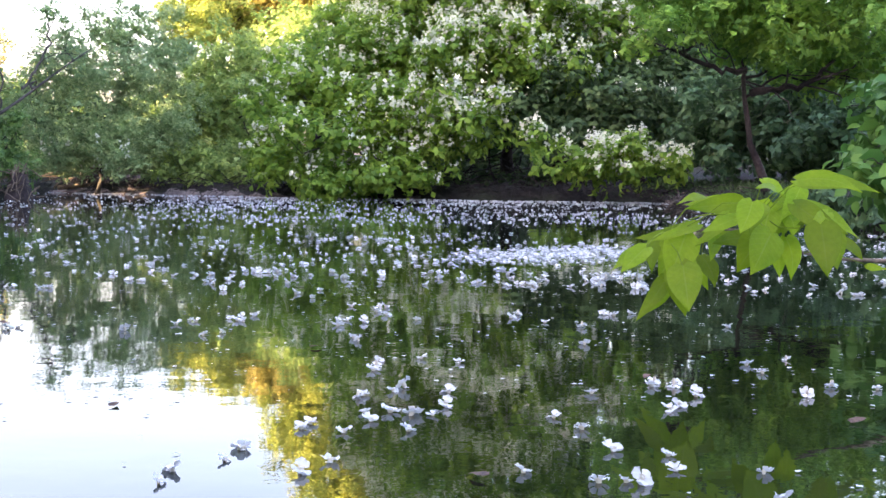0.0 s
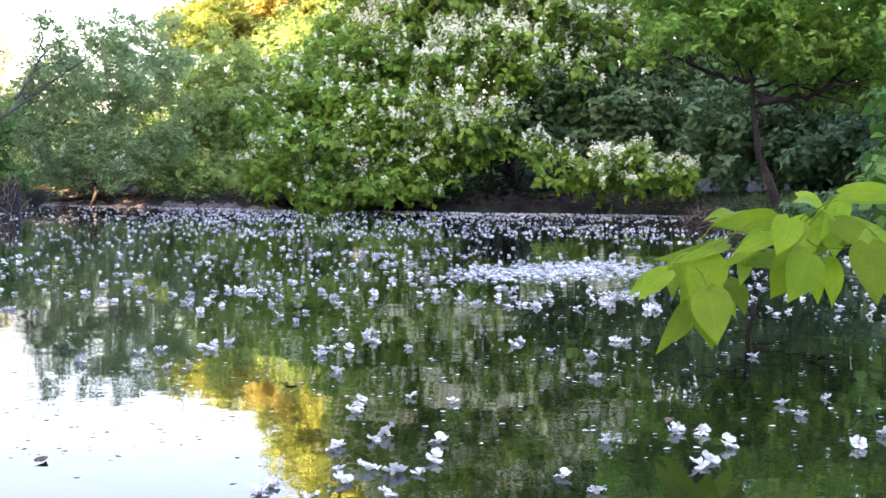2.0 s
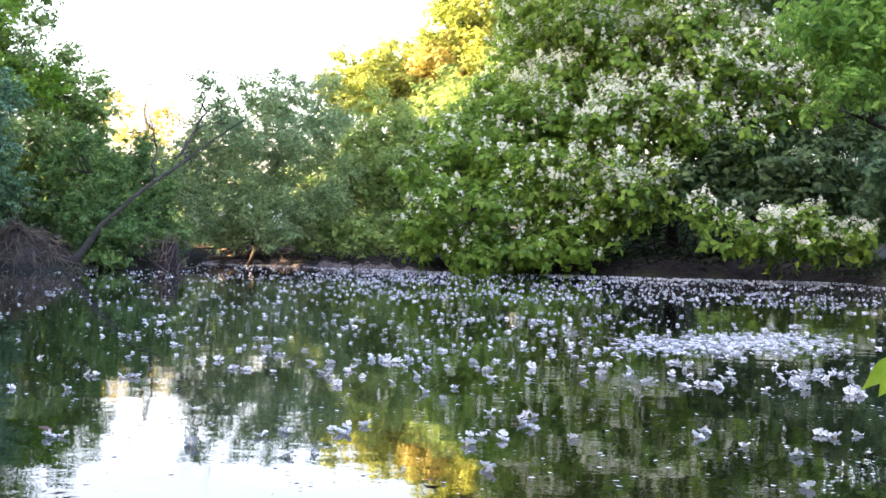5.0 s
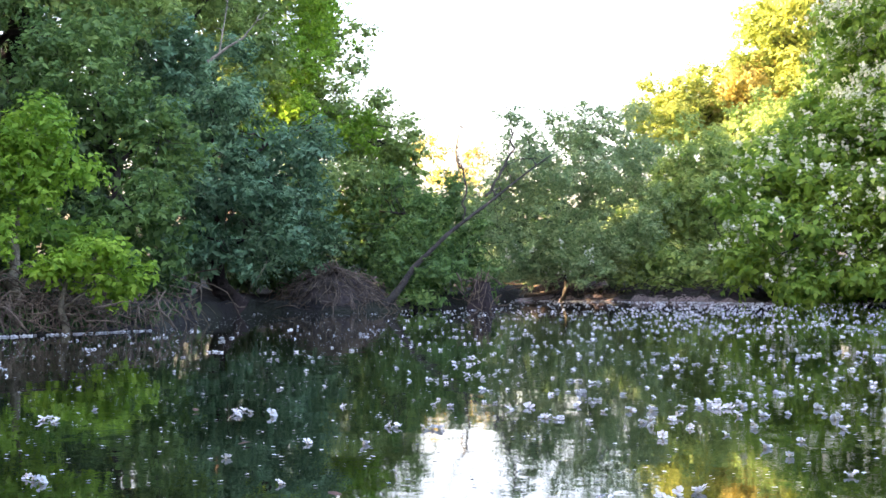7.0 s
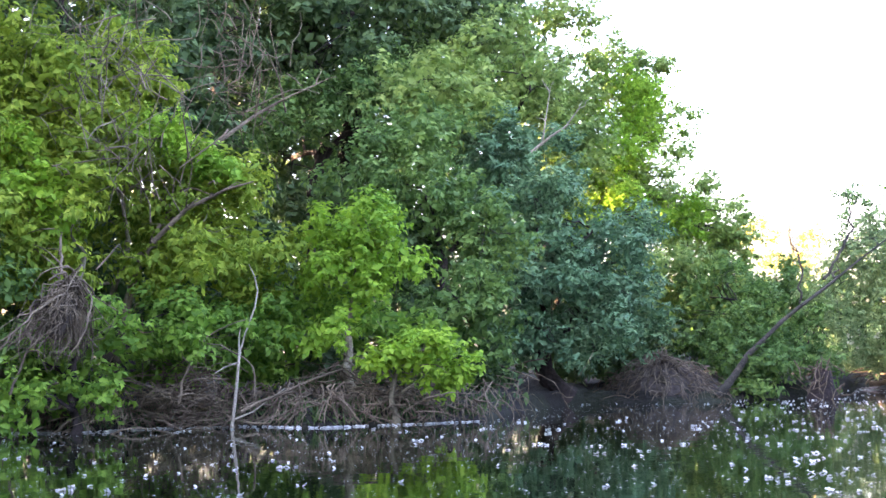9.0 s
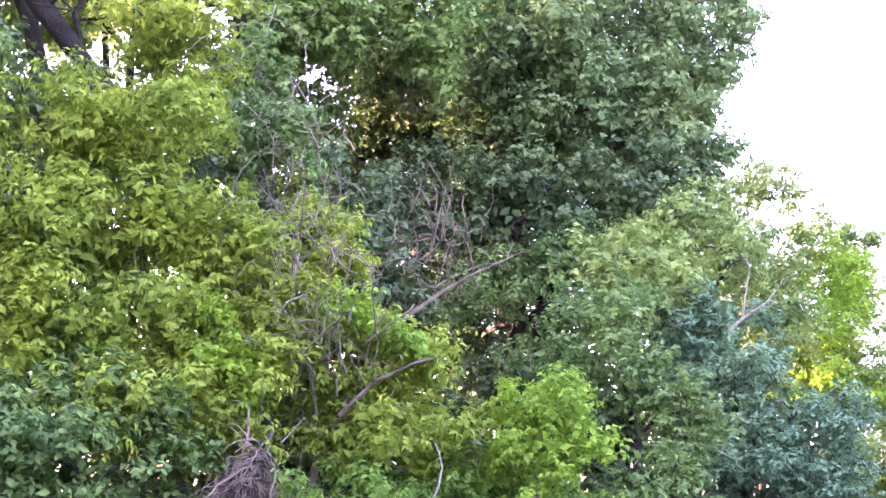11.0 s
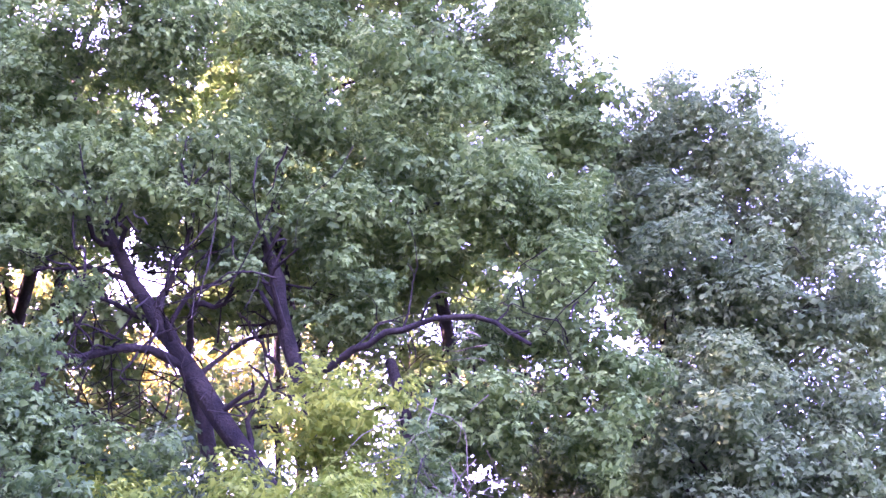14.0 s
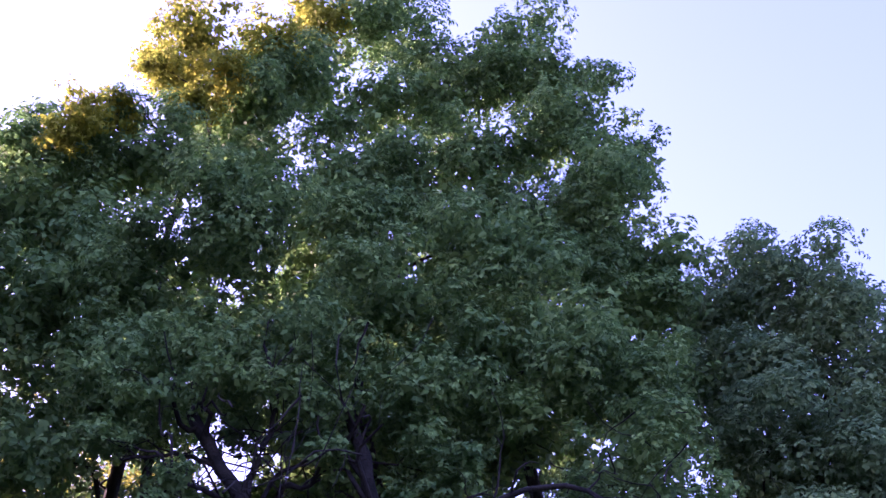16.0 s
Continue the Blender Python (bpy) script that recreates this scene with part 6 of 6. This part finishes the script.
# ---------------------------------------------------------------- dead wood, brush and roots on the banks
def dead_wood():
    rng = np.random.default_rng(31)

    def brush(name, at, spread, n, long, r, mat, label, category="brush", flat=0.35, sag=0.25):
        v, f = twig_tangle(rng, at, spread, n, long, r, flat, sag)
        return tagged(new(name, mesh_of(name, v, f, mat, True)), label, category, kind="stuff")

    for at, spread, n in ((BRUSH_A, (1.1, 0.45, 0.36), 420), (BRUSH_B, (0.55, 0.45, 0.42), 330), (BRUSH_C, (0.9, 0.4, 0.3), 50), (BRUSH_D, (0.4, 0.35, 0.22), 60)):
        brush("brush_pile", (at[0], at[1], at[2] - 0.02), spread, n, 0.55, 0.006, DRY_WOOD, "tangle of dry grey-brown brushwood along the bank")
    # the upturned root plate: a fan of dead roots hanging from its crown
    crown, left, right = np.array(ROOT_TOP), np.array(ROOT_LEFT), np.array(ROOT_RIGHT)
    pieces = []
    for k in range(420):
        s = 1 - rng.uniform(0, 1) ** 1.7
        stop = rng.uniform(0.35, 1.1) * (1.0 - 0.25 * (1 - s))
        a = crown + (left + (right - left) * s - crown) * rng.uniform(0.0, 0.25) + rng.normal(0, 0.04, 3)
        b = crown + (left + (right - left) * s - crown) * stop + rng.normal(0, 0.05, 3)
        w = rng.uniform(0.003, 0.011)
        pieces.append(tube(bowed(a, b, rng, 7, rng.uniform(-0.1, 0.2), 0.15), w, w * 0.4, 4))
    for k in range(9):
        a = crown + rng.normal(0, 0.08, 3)
        b = a + np.array([rng.normal(-0.1, 0.3), rng.normal(-0.1, 0.3), rng.uniform(-0.9, 0.2)])
        pieces.append(tube(bowed(a, b, rng, 8, 0.25, 0.12), 0.009, 0.003, 4))
    v, f = joined(pieces)
    root = thing("root_plate", crown, "brown upturned root plate hanging with dead roots", "roots")
    part("root_mat", mesh_of("root_mat", v, f, DRY_WOOD, True), root, kind="stuff")
    n, m = 18, 12
    a, s = np.meshgrid(np.linspace(0, 2 * np.pi, n, endpoint=False), np.linspace(0, 1, m), indexing="ij")
    lump = 1 + 0.18 * np.sin(3 * a + 5 * s) + rng.normal(0, 0.07, a.shape)
    spread = np.sin(np.pi * s) ** 0.8 * lump
    line = crown + (left * 0.35 + right * 0.65 - crown) * 0.8 * s[..., None] + np.array([0, 0, 0.02])
    wide = (right - left) * np.array([1, 1, 0.0])
    deep = unit(np.cross(wide, np.array([0, 0, 1.0])))
    v = line + wide * (np.cos(a) * spread * 0.17)[..., None] + deep * (np.sin(a) * spread * 0.08)[..., None]
    i, k = np.meshgrid(np.arange(n), np.arange(m - 1), indexing="ij")
    j = (i + 1) % n
    f = np.stack([i * m + k, i * m + k + 1, j * m + k + 1, j * m + k], -1).reshape(-1, 4)
    part("earth_clod", mesh_of("earth_clod", v.reshape(-1, 3), f, MUD, True), root, "dark clod of earth among the roots")
    brush("drift_branches", LOG[2], (1.3, 0.3, 0.3), 45, 0.8, 0.014, DRY_WOOD, "tangle of driftwood branches on the sand strip")
    brush("shore_roots", TWIGS_SHORE, (0.7, 0.6, 0.3), 9, 0.7, 0.007, DRY_WOOD, "bare roots reaching into the water", "roots", 0.8)
    brush("shore_roots", HOLLOW, (3.4, 1.0, 0.7), 420, 0.8, 0.011, SHADED_WOOD, "roots and stems under the overhanging catalpa, coloured dark for its shade", "roots", 0.9)
    brush("oak_twigs", OAK_HEART, (4.0, 1.2, 2.4), 130, 1.7, 0.014, OAK_BARK, "dark bare inner twigs of the great oak", "twigs", 1.2)
    brush("oak_twigs", OAK_HEART_LOW, (2.6, 1.0, 1.0), 70, 1.4, 0.012, OAK_BARK, "dark bare twigs under the oak bough", "twigs", 0.8)
    brush("dead_twigs", TWIGS_HIGH, (1.2, 0.5, 1.3), 65, 0.8, 0.006, DRY_WOOD, "bare dead twigs standing among the leaves", "twigs", 1.5)
    brush("dead_twigs", TWIGS_TOP, (0.7, 0.5, 1.8), 70, 0.8, 0.006, PALE_BARK, "pale bare twigs in the thicket top", "twigs", 1.5)
    brush("dead_twigs", TWIGS_MID, (0.8, 0.5, 1.2), 65, 0.7, 0.006, PALE_BARK, "pale bare twigs in the thicket", "twigs", 1.5)
    brush("dead_twigs", TWIGS_DARK, (0.7, 0.5, 1.0), 60, 0.8, 0.007, DRY_WOOD, "bare grey twigs in the shade of the oaks", "twigs", 1.6)
    brush("caught_debris", DEBRIS, (0.042, 0.05, 0.034), 170, 0.085, 0.0026, DEBRIS_WOOD, "clump of dead sticks and reeds caught on a branch", "debris", 0.5)

    # the root mound: a hump of earth under a thatch of twigs
    n, m = 40, 14
    a, s = np.meshgrid(np.linspace(0, 2 * np.pi, n, endpoint=False), np.linspace(0, 1, m), indexing="ij")
    h = 0.66 * np.cos(s * np.pi / 2) ** 1.2
    x = MOUND[0] + np.cos(a) * s * 1.25 * (1 + 0.12 * np.sin(3 * a))
    y = MOUND[1] + np.sin(a) * s * 0.9
    z = h - 0.12 + rng.normal(0, 0.045, h.shape)
    i, k = np.meshgrid(np.arange(n), np.arange(m - 1), indexing="ij")
    j = (i + 1) % n
    faces = np.stack([i * m + k, i * m + k + 1, j * m + k + 1, j * m + k], -1).reshape(-1, 4)
    root = thing("root_mound", (MOUND[0], MOUND[1], 0.0), "grey-brown mound of roots and earth at the waterline", "mound")
    part("earth", mesh_of("earth", np.stack([x, y, z], -1).reshape(-1, 3), faces, MUD, True), root)
    pieces = []
    for _ in range(420):
        aa, ss = rng.uniform(0, 6.28), rng.uniform(0.05, 0.95)
        hh = 0.66 * math.cos(ss * math.pi / 2) ** 1.2 - 0.08
        c = np.array([MOUND[0] + math.cos(aa) * ss * 1.25, MOUND[1] + math.sin(aa) * ss * 0.9, hh])
        d = unit(np.array([math.cos(aa), math.sin(aa) * 0.7, -0.7]) + rng.normal(0, 0.35, 3))
        path = bowed(c - d * 0.2, c + d * rng.uniform(0.15, 0.5), rng, 5, 0.12, 0.12)
        path[:, 2] = np.maximum(path[:, 2], -0.03)
        pieces.append(tube(path, rng.uniform(0.004, 0.011), 0.003, 4))
    v, f = joined(pieces)
    part("twig_thatch", mesh_of("twig_thatch", v, f, DRY_WOOD, True), root, kind="stuff")

    # stump in the water by the leaning willow
    root = thing("stump", (STUMP[0], STUMP[1], 0.0), "dark broken stump with hanging roots", "stump")
    v, f = tube([(STUMP[0], STUMP[1], -0.15), (STUMP[0], STUMP[1], 0.2), (STUMP[0] + 0.04, STUMP[1], 0.42)], 0.2, 0.12, 9, rng, 0.4)
    part("trunk", mesh_of("trunk", v, f, BARK, True), root)
    v, f = twig_tangle(rng, (STUMP[0], STUMP[1], 0.22), (0.3, 0.3, 0.3), 60, 0.4, 0.009, 1.6, -0.1)
    part("root_tangle", mesh_of("root_tangle", v, f, DRY_WOOD, True), root, kind="stuff")

    for name, lines, r, mat, label, category in (
            ("dead_stem", (STEM, *STEM_FORKS), 0.017, DEAD_WHITE, "pale dead stem standing up out of the water's edge", "stem"),
            ("bare_bough", (BARE_BOUGH,), 0.03, DRY_WOOD, "bare crooked bough reaching out of the thicket", "branch"),
            ("bare_bough", (BARE_BOUGH_LOW,), 0.028, DRY_WOOD, "bare low bough among green leaves", "branch"),
            ("white_bough", (WHITE_BOUGH, WHITE_SPRIG), 0.024, DEAD_WHITE, "bleached dead bough against the green", "branch"),
            ("driftwood_log", (LOG,), 0.055, DRY_WOOD, "brown driftwood branch lying on the sand strip", "log"),
            ("bare_snag", (SNAG,), 0.09, PALE_BARK, "bare pale treetop in the distance", "branch")):
        pieces = []
        for k, line in enumerate(lines):
            line = np.array(line)
            pieces.append(tube(line, r * (1 if k == 0 else 0.6), r * 0.25, 7, rng))
            for _ in range(0 if name == "dead_stem" else 5):
                p = line[rng.integers(1, len(line))]
                end = p + unit(unit(line[-1] - line[0]) + rng.normal(0, 0.7, 3)) * np.linalg.norm(line[-1] - line[0]) * rng.uniform(0.12, 0.35)
                pieces.append(tube(bowed(p, end, rng, 5, 0.05, 0.1), r * 0.3, r * 0.08, 5))
        v, f = joined(pieces)
        tagged(new(name, mesh_of(name, v, f, mat, True)), label, category)

    for r, line in THICKET_BOUGHS:
        pts = np.array(line)
        k = np.linspace(0, len(pts) - 1, 12)
        fine = np.stack([np.interp(k, np.arange(len(pts)), pts[:, c]) for c in range(3)], 1)
        fine[1:-1] = (fine[:-2] + fine[1:-1] + fine[2:]) / 3 + rng.normal(0, 0.008, (10, 3))
        pieces = [tube(fine, r, r * 0.4, 6, rng)]
        for _ in range(4):
            p = fine[rng.integers(4, 12)]
            pieces.append(tube(bowed(p, p + unit(unit(pts[-1] - pts[0]) + rng.normal(0, 0.8, 3)) * rng.uniform(0.2, 0.5), rng, 5, 0.1, 0.12), r * 0.4, r * 0.12, 4))
        v, f = joined(pieces)
        tagged(new("bare_bough", mesh_of("bare_bough", v, f, DRY_WOOD, True)), "bare grey-brown bough arching in the bank thicket", "branch")

    # fringes of roots where the banks meet the water; the far one is darkened for shade
    for lo, hi, n, high, label in ((29.5, 54, 620, 0.38, "fringe of brown roots hanging over the near bank"), (-13, 17, 520, 0.3, "fringe of roots along the far bank, coloured dark for shade")):
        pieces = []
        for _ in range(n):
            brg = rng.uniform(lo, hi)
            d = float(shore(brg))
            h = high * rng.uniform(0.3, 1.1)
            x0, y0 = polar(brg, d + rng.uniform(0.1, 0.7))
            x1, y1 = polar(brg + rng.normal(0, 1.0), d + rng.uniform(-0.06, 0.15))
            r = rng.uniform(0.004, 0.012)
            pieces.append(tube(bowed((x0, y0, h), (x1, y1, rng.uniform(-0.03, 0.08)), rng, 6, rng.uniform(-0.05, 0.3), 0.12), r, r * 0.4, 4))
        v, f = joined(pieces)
        tagged(new("root_fringe", mesh_of("root_fringe", v, f, DRY_WOOD if lo > 0 else SHADED_WOOD, True)), label, "roots", kind="stuff")

    # heavy dark limbs of the great oak and crooked ones of the bank tree
    for tree, r, line in [("oak_tree", *l) for l in OAK_LIMBS] + [("bank_tree", *l) for l in BANK_LIMBS] + [("willow_tree", *l) for l in WILLOW_LIMBS]:
        pts = np.array(line)
        s = np.linspace(0, len(pts) - 1, 14)
        fine = np.stack([np.interp(s, np.arange(len(pts)), pts[:, k]) for k in range(3)], 1)
        fine[1:-1] = (fine[:-2] + 2 * fine[1:-1] + fine[2:]) / 4 + rng.normal(0, 0.02, (12, 3))
        pieces = [tube(fine, r, r * 0.45, 8, rng)]
        for _ in range(7):
            p = fine[rng.integers(3, 14)]
            end = p + unit(unit(pts[-1] - pts[0]) + rng.normal(0, 0.8, 3)) * rng.uniform(3.0, 8.0) * (r + 0.1)
            own = bowed(p, end, rng, 7, 0.1, 0.14)
            pieces.append(tube(own, r * 0.3, r * 0.08, 5))
            pieces.append(tube(bowed(own[3], end + rng.normal(0, 2.0, 3) * (r + 0.1), rng, 5, 0.1, 0.14), r * 0.14, r * 0.05, 4))
        v, f = joined(pieces)
        part("limb", mesh_of("limb", v, f, {"oak_tree": OAK_BARK, "willow_tree": WILLOW_BARK}.get(tree, BARK), True), bpy.data.objects[tree])


def bank_grass():
    """Grass on the open strip of bank beneath the bank tree, and thin tufts along the waterlines."""
    rng = np.random.default_rng(61)
    brg = np.concatenate([rng.uniform(-17, -8.5, 5000), rng.uniform(30, 50, 2500)])
    d = shore(brg) + np.concatenate([rng.uniform(0.15, 3.5, 5000), rng.uniform(0.05, 0.8, 2500)])
    x, y = polar(brg, d)
    at = np.stack([x, y, ground_height(brg, d) - 0.01], 1)
    n = len(at)
    me = leaf_mesh("bank_grass", at, rng.normal(0, 1, (n, 3)), np.array([0, 0, 1.0]) + rng.normal(0, 0.35, (n, 3)), rng.uniform(0.05, 0.16, n), DARK_LEAF, 0.12, 0.1)
    tagged(new("bank_grass", me), "short green grass on the shaded bank", "grass", kind="stuff")



def fallen_leaves():
    """A few curled brown leaves adrift between the flowers."""
    rng = np.random.default_rng(71)
    for x, y in ((-0.75, 2.9), (0.08, 2.25), (0.55, 3.4), (-1.1, 3.6), (-1.5, 4.4), (0.9, 2.8), (-2.2, 5.2), (-2.9, 6.0), (1.2, 4.1), (-0.4, 3.9)):
        a = rng.uniform(0, 6.28)
        along = np.array([math.cos(a), math.sin(a), rng.uniform(0.0, 0.3)])
        stalk = np.array([x, y, 0.006])
        v, f, _ = heart_leaf(stalk, stalk + along * rng.uniform(0.03, 0.05), 0.024, rng, (x, y, 1.0))
        v[:, 2] += 0.004 - v[:, 2].min()
        tagged(new("fallen_leaf", mesh_of("fallen_leaf", v, f, BROWN_LEAF, True)), "small curled brown leaf floating on the water", "leaf", "fallen leaves")


BROWN_LEAF = rough_material("brown_leaf", (0.05, 0.03, 0.02), (0.14, 0.08, 0.05), 30.0, 0.8, 0.4, 120.0)
bank_grass()
fallen_leaves()


dead_wood()
